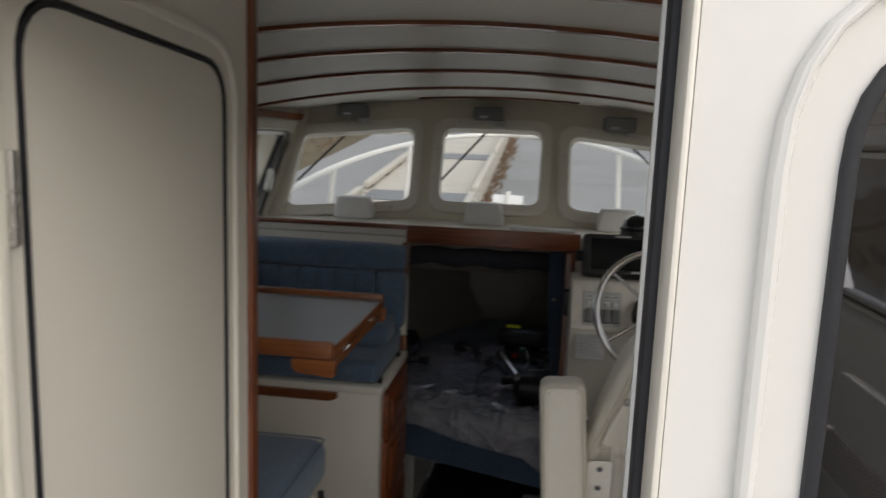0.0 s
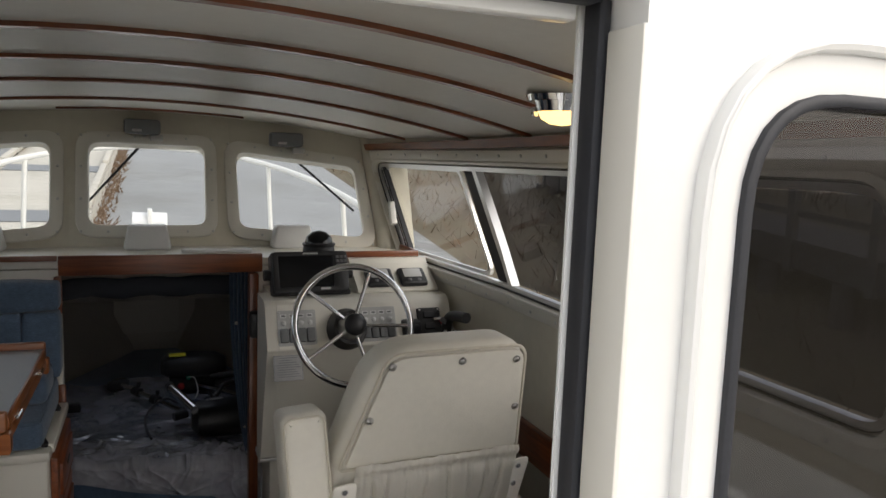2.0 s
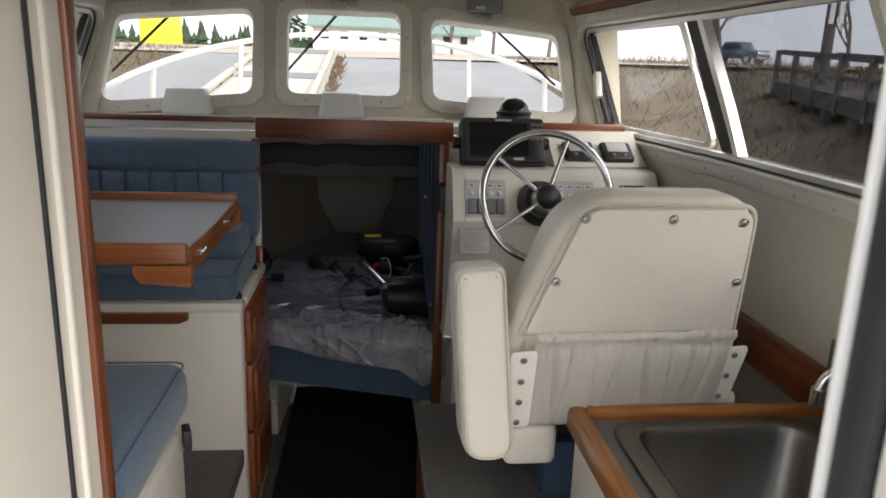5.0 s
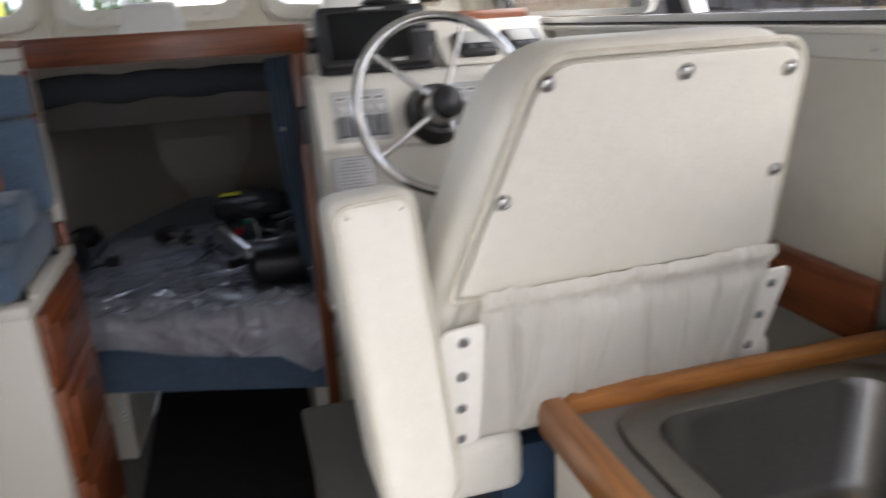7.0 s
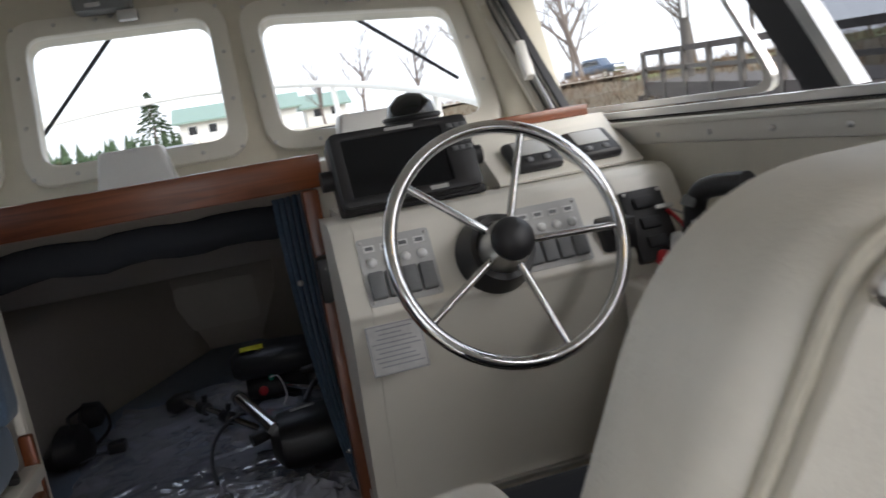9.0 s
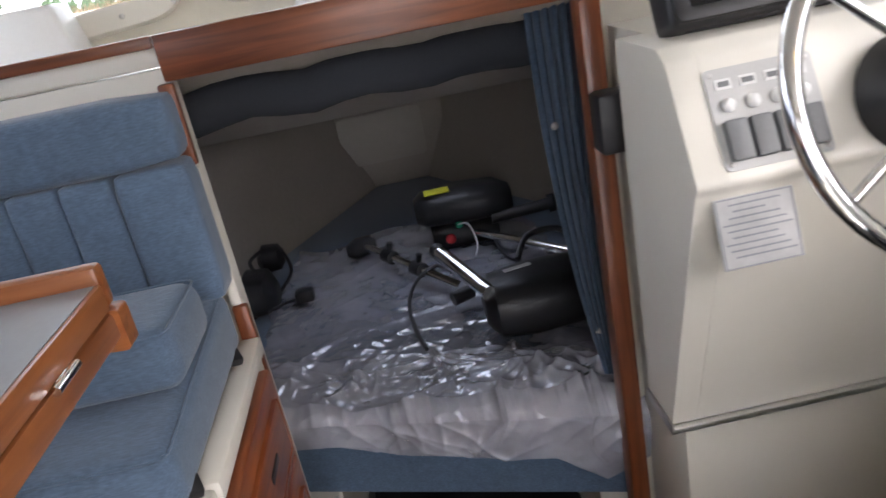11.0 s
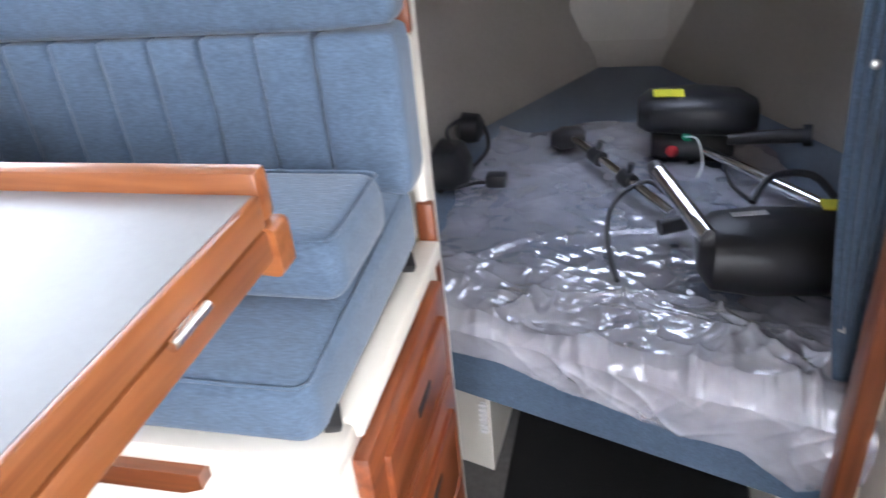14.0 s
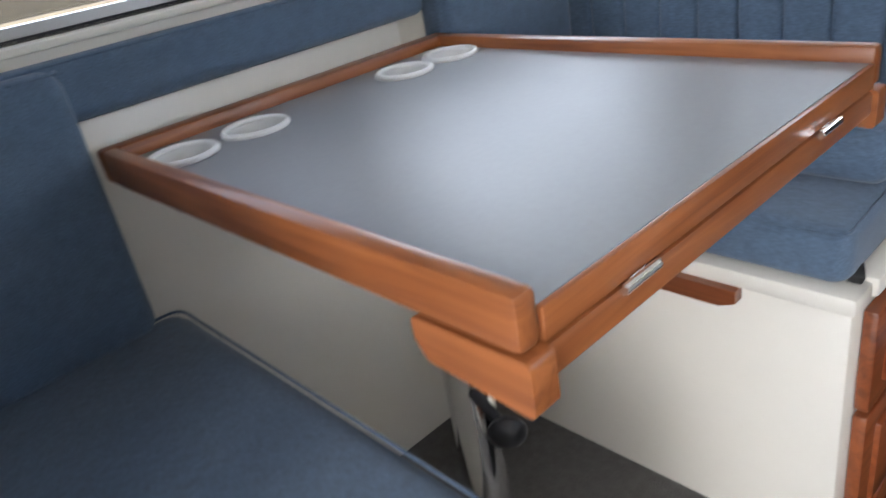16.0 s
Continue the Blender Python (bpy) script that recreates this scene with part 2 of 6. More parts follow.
def film_material(name, lo, hi):
    """Thin clear polythene: mostly see-through, milky, with sharp glints."""
    m = bpy.data.materials.new(name)
    m.use_nodes = True
    nt, nodes = m.node_tree, m.node_tree.nodes
    out = nodes["Material Output"]
    tr, df, gl = nodes.new("ShaderNodeBsdfTransparent"), nodes.new("ShaderNodeBsdfDiffuse"), nodes.new("ShaderNodeBsdfGlossy")
    df.inputs["Color"].default_value = (0.83, 0.83, 0.92, 1)
    gl.inputs["Roughness"].default_value = 0.09
    tr.inputs["Color"].default_value = (0.96, 0.97, 1.0, 1)
    n = nodes.new("ShaderNodeTexNoise")
    n.inputs["Scale"].default_value, n.inputs["Detail"].default_value = 7, 5
    mr = nodes.new("ShaderNodeMapRange")
    mr.inputs["From Min"].default_value, mr.inputs["From Max"].default_value = 0.35, 0.7
    mr.inputs["To Min"].default_value, mr.inputs["To Max"].default_value = lo, hi
    co = nodes.new("ShaderNodeTexCoord")
    nt.links.new(co.outputs["Object"], n.inputs["Vector"])
    nt.links.new(n.outputs["Fac"], mr.inputs["Value"])
    wob, mixv, vo, bp = nodes.new("ShaderNodeTexNoise"), nodes.new("ShaderNodeVectorMath"), nodes.new("ShaderNodeTexVoronoi"), nodes.new("ShaderNodeBump")
    wob.inputs["Scale"].default_value = 9
    mixv.operation = 'MULTIPLY_ADD'
    mixv.inputs[1].default_value = (0.10, 0.10, 0.10)
    nt.links.new(co.outputs["Object"], wob.inputs["Vector"])
    nt.links.new(wob.outputs["Color"], mixv.inputs[0])
    nt.links.new(co.outputs["Object"], mixv.inputs[2])
    vo.feature, vo.inputs["Scale"].default_value = 'F1', 19
    nt.links.new(mixv.outputs[0], vo.inputs["Vector"])
    bp.inputs["Strength"].default_value, bp.inputs["Distance"].default_value = 0.5, 0.02
    nt.links.new(vo.outputs["Distance"], bp.inputs["Height"])
    nt.links.new(bp.outputs["Normal"], gl.inputs["Normal"])
    nt.links.new(bp.outputs["Normal"], df.inputs["Normal"])
    m1, m2, lw, fr = nodes.new("ShaderNodeMixShader"), nodes.new("ShaderNodeMixShader"), nodes.new("ShaderNodeLayerWeight"), nodes.new("ShaderNodeMapRange")
    fr.inputs["To Min"].default_value, fr.inputs["To Max"].default_value = 0.09, 0.50
    nt.links.new(lw.outputs["Facing"], fr.inputs["Value"])
    nt.links.new(mr.outputs["Result"], m1.inputs[0])
    nt.links.new(tr.outputs[0], m1.inputs[1])
    nt.links.new(df.outputs[0], m1.inputs[2])
    nt.links.new(fr.outputs[0], m2.inputs[0])
    nt.links.new(m1.outputs[0], m2.inputs[1])
    nt.links.new(gl.outputs[0], m2.inputs[2])
    nt.links.new(m2.outputs[0], out.inputs["Surface"])
    return m


NAVY = material("navy_cloth", (0.018, 0.021, 0.028), 0.9, 0, 0.15, 20)
FILM, FILM_MILKY = film_material("clear_polythene", 0.30, 0.50), film_material("milky_polythene", 0.34, 0.60)
CONCRETE = material("dock_boards", (0.50, 0.47, 0.41), 0.85, 0, 0.12, 2, 0.3, 40, (0.3, 0.27, 0.2), 0.5)
TARRED = material("weathered_timber", (0.075, 0.065, 0.06), 0.85, 0, 0.3, 3, 0.4, 30)
GREY_TIMBER = material("grey_timber", (0.11, 0.10, 0.09), 0.85, 0, 0.25, 3, 0.4, 30)
ASPHALT = material("wet_asphalt", (0.22, 0.22, 0.215), 0.5, 0, 0.30, 0.9, 0.3, 20, (0.13, 0.125, 0.10), 0.75)
LOT = material("gravel_lot", (0.40, 0.36, 0.29), 0.9, 0, 0.2, 0.5, 0.5, 10, (0.25, 0.22, 0.13), 0.6)
EARTH = material("winter_bank", (0.10, 0.078, 0.042), 0.95, 0, 0.35, 0.6, 0.8, 6, (0.085, 0.055, 0.040), 0.85)
GRASS = material("winter_lawn", (0.13, 0.16, 0.055), 0.95, 0, 0.3, 1.2, 0.8, 30, (0.22, 0.19, 0.09), 0.5)
REED = material("dry_reeds", (0.16, 0.105, 0.066), 0.9, 0, 0.35, 3)
BARK = material("bare_bark", (0.16, 0.13, 0.115), 0.9, 0, 0.25, 5)
CONIFER = material("conifer_needles", (0.045, 0.075, 0.035), 0.85, 0, 0.4, 1.5)
ROOF_GREEN = material("green_metal_roof", (0.22, 0.31, 0.27), 0.5, 0.1, 0.08, 1)
SIDING = material("white_siding", (0.70, 0.69, 0.66), 0.7, 0, 0.05, 1)
TRUCK_BLUE = material("blue_truck_paint", (0.05, 0.085, 0.15), 0.25, 0.2, 0.06, 2, coat=0.5)


# ---- mesh tools ----
def mesh_object(name, bm, mat, smooth=40):
    bmesh.ops.recalc_face_normals(bm, faces=bm.faces)
    me = bpy.data.meshes.new(name)
    bm.to_mesh(me)
    bm.free()
    me.materials.append(mat)
    if smooth:
        me.shade_smooth()
        me.set_sharp_from_angle(angle=radians(smooth))
    return new(name, me)


def part(name, bm, mat, parent, label="", smooth=40):
    ob = mesh_object(name, bm, mat, smooth)
    ob.parent = parent
    if parent.type == 'EMPTY':
        ob.matrix_parent_inverse = Matrix.Translation(-parent.location)
    return tagged(ob, label)


def thing(name, at, label, category, group="", kind=""):
    e = new(name)
    e.location = at
    e.empty_display_size = 0.05
    return tagged(e, label, category, group, kind)


def single(name, bm, mat, label, category, group="", kind="", smooth=40):
    return tagged(mesh_object(name, bm, mat, smooth), label, category, group, kind)


def box(x0, x1, y0, y1, z0, z1, r=0.0, seg=2, bm=None):
    bm = bm or bmesh.new()
    g = bmesh.ops.create_cube(bm, size=1, matrix=Matrix.Translation(((x0 + x1) / 2, (y0 + y1) / 2, (z0 + z1) / 2)) @ Matrix.Diagonal((x1 - x0, y1 - y0, z1 - z0, 1)))
    if r:
        edges = list({e for v in g["verts"] for e in v.link_edges})
        bmesh.ops.bevel(bm, geom=edges, offset=r, segments=seg, profile=0.5, affect='EDGES')
    return bm


def turned(bm, m):
    bmesh.ops.transform(bm, matrix=m, verts=bm.verts)
    return bm


def tube(points, r, n=8, closed=False, bm=None, radii=None):
    """A round bar along points."""
    bm = bm or bmesh.new()
    pts = [Vector(p) for p in points]
    rings, up = [], None
    for i, p in enumerate(pts):
        a = pts[i - 1] if (i or closed) else p
        b = pts[(i + 1) % len(pts)] if (i < len(pts) - 1 or closed) else p
        d = (b - a).normalized()
        if up is None:
            up = d.orthogonal().normalized()
        up = (up - d * up.dot(d)).normalized()
        s = d.cross(up)
        rad = radii[i] if radii else r
        rings.append([bm.verts.new(p + (up * math.cos(k * math.tau / n) + s * math.sin(k * math.tau / n)) * rad) for k in range(n)])
    m = len(rings)
    for i in range(m if closed else m - 1):
        a, b = rings[i], rings[(i + 1) % m]
        off = 0
        if closed and i == m - 1:
            off = min(range(n), key=lambda o: (a[0].co - b[o].co).length)
        for k in range(n):
            bm.faces.new((a[k], a[(k + 1) % n], b[(k + 1 + off) % n], b[(k + off) % n]))
    if not closed:
        bm.faces.new(rings[0])
        bm.faces.new(rings[-1])
    return bm


def smooth_path(points, steps=6, closed=False):
    """Catmull-Rom points through the given ones."""
    p = [Vector(q) for q in points]
    n, out = len(p), []
    for i in range(n if closed else n - 1):
        a, b, c, d = (p[(i + k) % n] if closed else p[min(max(i + k, 0), n - 1)] for k in (-1, 0, 1, 2))
        for s in range(steps):
            t = s / steps
            out.append(0.5 * (2 * b + (c - a) * t + (2 * a - 5 * b + 4 * c - d) * t * t + (3 * b - a - 3 * c + d) * t ** 3))
    if not closed:
        out.append(p[-1])
    return out


def rod(p0, p1, r, r1=None, n=14, bm=None):
    return tube([p0, p1], r, n, bm=bm, radii=[r, r if r1 is None else r1])


def dome(p, r, normal, h=0.5, bm=None, seg=10):
    """A low rounded cap, such as a screw head."""
    bm = bm or bmesh.new()
    q = Vector(normal).to_track_quat('Z', 'Y').to_matrix().to_4x4()
    bmesh.ops.create_uvsphere(bm, u_segments=seg, v_segments=6, radius=r, matrix=Matrix.Translation(p) @ q @ Matrix.Diagonal((1, 1, h, 1)))
    return bm


def rounded(poly, r, n=5):
    """A polygon (u, v) with its corners rounded."""
    out, m = [], len(poly)
    for i in range(m):
        a, b, c = (Vector(poly[(i + k) % m]) for k in (-1, 0, 1))
        rr = r[i] if isinstance(r, (list, tuple)) else r
        d0, d1 = (a - b).normalized(), (c - b).normalized()
        ang = d0.angle(d1)
        t = min(rr / math.tan(ang / 2), 0.48 * (a - b).length, 0.48 * (c - b).length)
        p0, p1 = b + d0 * t, b + d1 * t
        for k in range(n + 1):
            s = k / n
            out.append(tuple((1 - s) ** 2 * p0 + 2 * s * (1 - s) * b + s * s * p1))
    return out


def slab(outer, holes, thick, place, bm=None, bevel=0.0, seg=2, fold=None):
    """A plate with holes; outlines in (u, v), put in the world by place(u, v, depth)."""
    b2 = bmesh.new()
    edges = []
    for loop in [outer, *holes]:
        vs = [b2.verts.new((u, v, 0)) for u, v in loop]
        edges += [b2.edges.new((vs[i], vs[(i + 1) % len(vs)])) for i in range(len(vs))]
    bmesh.ops.triangle_fill(b2, use_beauty=True, use_dissolve=False, edges=edges, normal=(0, 0, 1))
    back = bmesh.ops.extrude_face_region(b2, geom=list(b2.faces))
    bmesh.ops.translate(b2, vec=(0, 0, thick), verts=[g for g in back["geom"] if isinstance(g, bmesh.types.BMVert)])
    if bevel:
        rim = [e for e in b2.edges if len(e.link_faces) == 2 and abs(e.verts[0].co.z - thick) < 1e-6 and abs(e.verts[1].co.z - thick) < 1e-6 and e.calc_face_angle(0) > 1]
        bmesh.ops.bevel(b2, geom=rim, offset=bevel, segments=seg, profile=0.5, affect='EDGES')
    if fold is not None:
        bmesh.ops.bisect_plane(b2, geom=b2.verts[:] + b2.edges[:] + b2.faces[:], plane_co=(fold, 0, 0), plane_no=(1, 0, 0))
    for v in b2.verts:
        v.co = Vector(place(*v.co))
    if bm is None:
        return b2
    tmp = bpy.data.meshes.new("tmp")
    b2.to_mesh(tmp)
    b2.free()
    bm.from_mesh(tmp)
    bpy.data.meshes.remove(tmp)
    return bm


def plane_at(origin, u, v):
    """place() for slab: u and v directions from an origin; depth goes along u x v."""
    o, u, v = Vector(origin), Vector(u).normalized(), Vector(v).normalized()
    n = u.cross(v).normalized()
    return lambda a, b, d: o + u * a + v * b + n * d


def grow(poly, d):
    """A convex polygon pushed outwards by d."""
    c = sum((Vector(p) for p in poly), Vector((0, 0))) / len(poly)
    out, m = [], len(poly)
    for i in range(m):
        a, b, e = (Vector(poly[(i + k) % m]) for k in (-1, 0, 1))
        n0, n1 = Vector((-(b - a).y, (b - a).x)).normalized(), Vector((-(e - b).y, (e - b).x)).normalized()
        if n0.dot(b - c) < 0:
            n0 = -n0
        if n1.dot(b - c) < 0:
            n1 = -n1
        out.append(tuple(b + (n0 + n1) * (d / (1 + n0.dot(n1)))))
    return out


def along(poly, step):
    """Points at about even steps round a closed outline."""
    pts, m = [], len(poly)
    for i in range(m):
        a, b = Vector(poly[i]), Vector(poly[(i + 1) % m])
        k = max(1, round((b - a).length / step))
        pts += [tuple(a.lerp(b, j / k)) for j in range(k)]
    return pts

# ---- large structure ----
AXIS = -0.165                      # the boat's centre line
SOLE, DINETTE = 0.0, 0.36          # main sole and raised dinette sole
BULK0, BULK1 = 0.41, 0.475         # aft bulkhead
COMP = 2.70                        # companionway bulkhead


def mirror(x):
    return 2 * AXIS - x


def roof(x, y):
    """Height of the headliner."""
    return 1.94 - (y - 0.5) * 0.033 - (0.16 - 0.022 * (y - 0.5)) * (x - AXIS) ** 2


def roof_slab(y0, y1, x0, x1, lift, thick, bm=None, ny=12, nx=24):
    bm = bm or bmesh.new()
    grid = []
    for top in (0, 1):
        grid.append([[bm.verts.new((x0 + (x1 - x0) * i / nx, y0 + (y1 - y0) * j / ny, roof(x0 + (x1 - x0) * i / nx, y0 + (y1 - y0) * j / ny) + lift + top * thick)) for i in range(nx + 1)] for j in range(ny + 1)])
    for j in range(ny):
        for i in range(nx):
            for top in (0, 1):
                g = grid[top]
                bm.faces.new((g[j][i], g[j][i + 1], g[j + 1][i + 1], g[j + 1][i]))
    ring = [(0, i) for i in range(nx)] + [(j, nx) for j in range(ny)] + [(ny, nx - i) for i in range(nx)] + [(ny - j, 0) for j in range(ny)]
    for k in range(len(ring)):
        (a, b), (c, d) = ring[k], ring[(k + 1) % len(ring)]
        bm.faces.new((grid[0][a][b], grid[0][c][d], grid[1][c][d], grid[1][a][b]))
    return bm


single("ceiling", roof_slab(0.41, 3.42, -1.30, 0.97, 0.0, 0.05), LINER, "cambered off-white vinyl cabin headliner", "ceiling", kind="structure")
for y in (1.12, 1.43, 1.79, 2.20, 2.71):
    single("trim", roof_slab(y - 0.011, y + 0.011, -1.20, 0.86, -0.009, 0.012, ny=1), TEAK_X, "varnished teak batten across the headliner", "trim", "ceiling battens", "structure")
single("trim", roof_slab(3.10, 3.118, -0.50, 0.18, -0.008, 0.011, ny=1), TEAK_X, "short varnished teak batten above the windscreen", "trim", "", "structure")

single("floor", box(-1.25, 0.92, 0.41, 3.3, SOLE - 0.05, SOLE), CARPET, "dark grey carpeted cabin sole", "floor", kind="structure")
single("dinette_floor", box(-1.22, -0.46, 1.13, 2.30, DINETTE - 0.05, DINETTE), CARPET, "raised grey carpeted dinette sole", "floor", kind="structure")


# side walls: a lower skin, and an upper skin that leans in round the window
KNEE = 2.05                        # the cabin sides toe in forward of here


def toe(y):
    return 0.085 * max(0.0, y - KNEE)


def starboard_up(u, v, d):
    return Vector((0.868 - 0.15 * (v - 1.3) - toe(u) + d, u, v))


def port_up(u, v, d):
    p = starboard_up(u, v, d)
    p.x = mirror(p.x)
    return p


SIDE_OPEN = [(0.72, 1.300), (2.845, 1.300), (3.055, 1.675), (0.72, 1.690)]
side_hole = rounded(SIDE_OPEN, [0.07, 0.03, 0.05, 0.07])


def screw_row(outline, step, place, normal, parent, r=0.0055):
    me = None
    for u, v in along(outline, step):
        if me is None:
            o = part("screw", dome((0, 0, 0), r, normal, 0.5, seg=8), STEEL, parent)
            me = o.data
        else:
            o = new("screw", me)
            o.parent = parent
        if parent.type == 'EMPTY':
            o.matrix_parent_inverse = Matrix.Translation(-parent.location)
        o.location = Vector(place(u, v, 0))


def side_slab(*args, **kw):
    return slab(*args, fold=KNEE, **kw)


def side_wall(name, win, up, s):
    outline = [(0.41, 1.245), (2.90, 1.245), (3.42, 1.86), (0.41, 1.86)]
    w = single(name, side_slab(outline, [side_hole], 0.05, up), WALL_VINYL, "cream vinyl-lined cabin side above the sill", "wall", kind="structure")
    x = 0.868
    b = side_slab([(0.41, 0.0), (3.3, 0.0), (3.3, 1.26), (0.41, 1.26)], [], 0.05, lambda u, v, d: Vector((x - toe(u) + d if s > 0 else mirror(x - toe(u) + d), u, v)))
    part("wall_lower", b, WALL_VINYL, w)
    f = thing(win, up(1.8, 1.3, 0), "long side window with a cream screwed frame and forward-leaning bars", "window", kind="structure")
    ring = grow(SIDE_OPEN, 0.052)
    part("window_frame", side_slab(rounded(ring, 0.05), [rounded(grow(SIDE_OPEN, 0.004), [0.07, 0.03, 0.05, 0.07])], -0.014, up, bevel=0.004), GELCOAT, f, "cream flange fixed with screws")
    part("seal", side_slab(rounded(grow(SIDE_OPEN, 0.0035), [0.07, 0.03, 0.05, 0.07]), [rounded(grow(SIDE_OPEN, -0.002), [0.066, 0.027, 0.048, 0.066])], 0.010, up), RUBBER, f, "black rubber glazing seal")
    part("track", side_slab(rounded(grow(SIDE_OPEN, -0.0023), [0.066, 0.027, 0.048, 0.066]), [rounded(grow(SIDE_OPEN, -0.016), [0.055, 0.02, 0.04, 0.055])], 0.022, lambda u, v, d: up(u, v, d + 0.003)), BARE_ALU, f, "bare aluminium sliding track")
    part("flange_lip", side_slab(rounded(grow(SIDE_OPEN, 0.016), 0.06), [rounded(grow(SIDE_OPEN, 0.005), [0.07, 0.03, 0.05, 0.07])], -0.007, lambda u, v, d: up(u, v, d - 0.0145), bevel=0.002), GELCOAT, f, "raised inner lip")
    screw_row(grow(SIDE_OPEN, 0.034), 0.145, lambda u, v, d: up(u, v, -0.015), (-s, 0, 0), f, 0.0056)

    def bar(y_low, wid, mat, d0, d1, label):
        sl = 0.50
        lo, hi = 1.318, 1.672
        poly = [(y_low, lo), (y_low + wid, lo), (y_low + wid + sl * (hi - lo), hi), (y_low + sl * (hi - lo), hi)]
        part("window_bar", side_slab(poly, [], d1 - d0, lambda u, v, d: up(u, v, d + d0)), mat, f, label)
    bar(1.992, 0.026, BARE_ALU, 0.002, 0.03, "bright aluminium bar")
    bar(2.020, 0.075, RUBBER, 0.012, 0.028, "wide black bar")
    bar(1.30, 0.026, ALU, 0.002, 0.03, "cream aluminium bar")
    # sliding forward pane with a rounded thin frame
    lo, hi = 1.32, 1.67
    slide = [(2.135, lo), (2.815, lo), (3.010, hi), (2.135 + 0.50 * (hi - lo), hi)]
    part("sash", side_slab(rounded(slide, 0.035), [rounded(grow(slide, -0.012), 0.03)], 0.012, lambda u, v, d: up(u, v, d + 0.016)), BARE_ALU, f, "thin aluminium frame of the sliding pane")
    p1 = part("pane", side_slab(grow(slide, -0.012), [], 0.004, lambda u, v, d: up(u, v, d + 0.02)), GLASS, f, "clear sliding pane", 0)
    back = [(0.75, lo), (2.05, lo), (2.05 + 0.55 * (hi - lo), hi), (0.75, hi)]
    p2 = part("pane", side_slab(back, [], 0.004, lambda u, v, d: up(u, v, d + 0.03)), SIDE_GLASS, f, "slightly smoked fixed pane", 0)
    p1.visible_shadow = p2.visible_shadow = False
    def channel(d0, wid, mat, depth, label):
        base = [(2.822 - d0, lo), (2.822 - d0 - wid, lo), (3.020 - d0 - wid, hi), (3.020 - d0, hi)]
        part("channel", side_slab(base, [], depth, lambda u, v, d: up(u, v, d + 0.004)), mat, f, label)
    channel(0.004, 0.012, RUBBER, 0.02, "black sliding channel")
    channel(0.017, 0.007, BARE_ALU, 0.016, "bright channel lip")
    channel(0.026, 0.013, RUBBER, 0.02, "black sliding channel")
    q = up(2.875, 1.47, -0.016)
    part("latch", turned(box(-0.014, 0.010, -0.014, 0.014, -0.05, 0.05, 0.004), pose(q.x, q.y, q.z, -27, 0, 0)), ALU, f, "cream sliding latch")
    return w


side_wall("wall_starboard", "window_1", starboard_up, 1)
side_wall("wall_port", "window_2", port_up, -1)
for up in (starboard_up, port_up):
    rail = [(0.48, roof(0.8, 0.48) - 0.034), (3.36, roof(0.8, 3.36) - 0.032), (3.36, roof(0.8, 3.36) - 0.006), (0.48, roof(0.8, 0.48) - 0.007)]
    single("trim", side_slab(rail, [], -0.022, lambda u, v, d, up=up: up(u, v, d - 0.002)), TEAK_Y, "varnished teak rail along the top of the cabin side", "trim", "cabin side rails", "structure")

# windscreen: three raked panels, top leaning forward
RAKE = 0.40
VDIR = Vector((0, RAKE, 1)).normalized()
VS = Vector((0, RAKE, 1)).length
Z0 = 1.28


def screen_place(x0, y_at, slope):
    """u runs along x from x0; v runs up the raked panel from z = Z0."""
    def place(u, v, d):
        x = x0 + u
        return Vector((x, y_at + slope * u + RAKE * v, Z0 + v)) + Vector((-slope, 1, -RAKE)).normalized() * d
    return place


YC = 3.085 + RAKE * (Z0 - 1.406)
centre = screen_place(AXIS, YC, 0.0)
right = screen_place(AXIS + 0.30, YC, -0.168)
left = screen_place(AXIS - 0.30, YC, 0.168)


def wiper(parent_name, place, u, v, tip, motor=True):
    w = thing(parent_name, place(u, v, 0), "black windscreen wiper and its motor above the window", "wiper", "windscreen wipers")
    a, b = place(u, v, 0.05), place(*tip, 0.05)
    part("arm", rod(a, a.lerp(b, 0.55), 0.006, 0.004, 8), BLACK, w)
    n = (b - a).normalized()
    part("blade", rod(a.lerp(b, 0.12), b, 0.006, 0.005, 6), RUBBER, w)
    if motor:
        p = place(u, v, -0.03)
        part("motor", box(p.x - 0.075, p.x + 0.060, p.y - 0.045, p.y + 0.03, p.z - 0.004, p.z + 0.055, 0.012), GREY_PLASTIC, w, "dark grey wiper motor")
        part("plate", box(p.x - 0.045, p.x - 0.010, p.y - 0.049, p.y - 0.044, p.z + 0.006, p.z + 0.016, 0.002), PANEL_GREY, w, "light plate")
        part("bracket", box(p.x + 0.020, p.x + 0.068, p.y - 0.034, p.y + 0.0, p.z - 0.030, p.z - 0.005, 0.004), PANEL_GREY, w, "light grey bracket")
        part("spindle", rod(place(u, v, -0.02), place(u, v, 0.06), 0.008), STEEL, w)


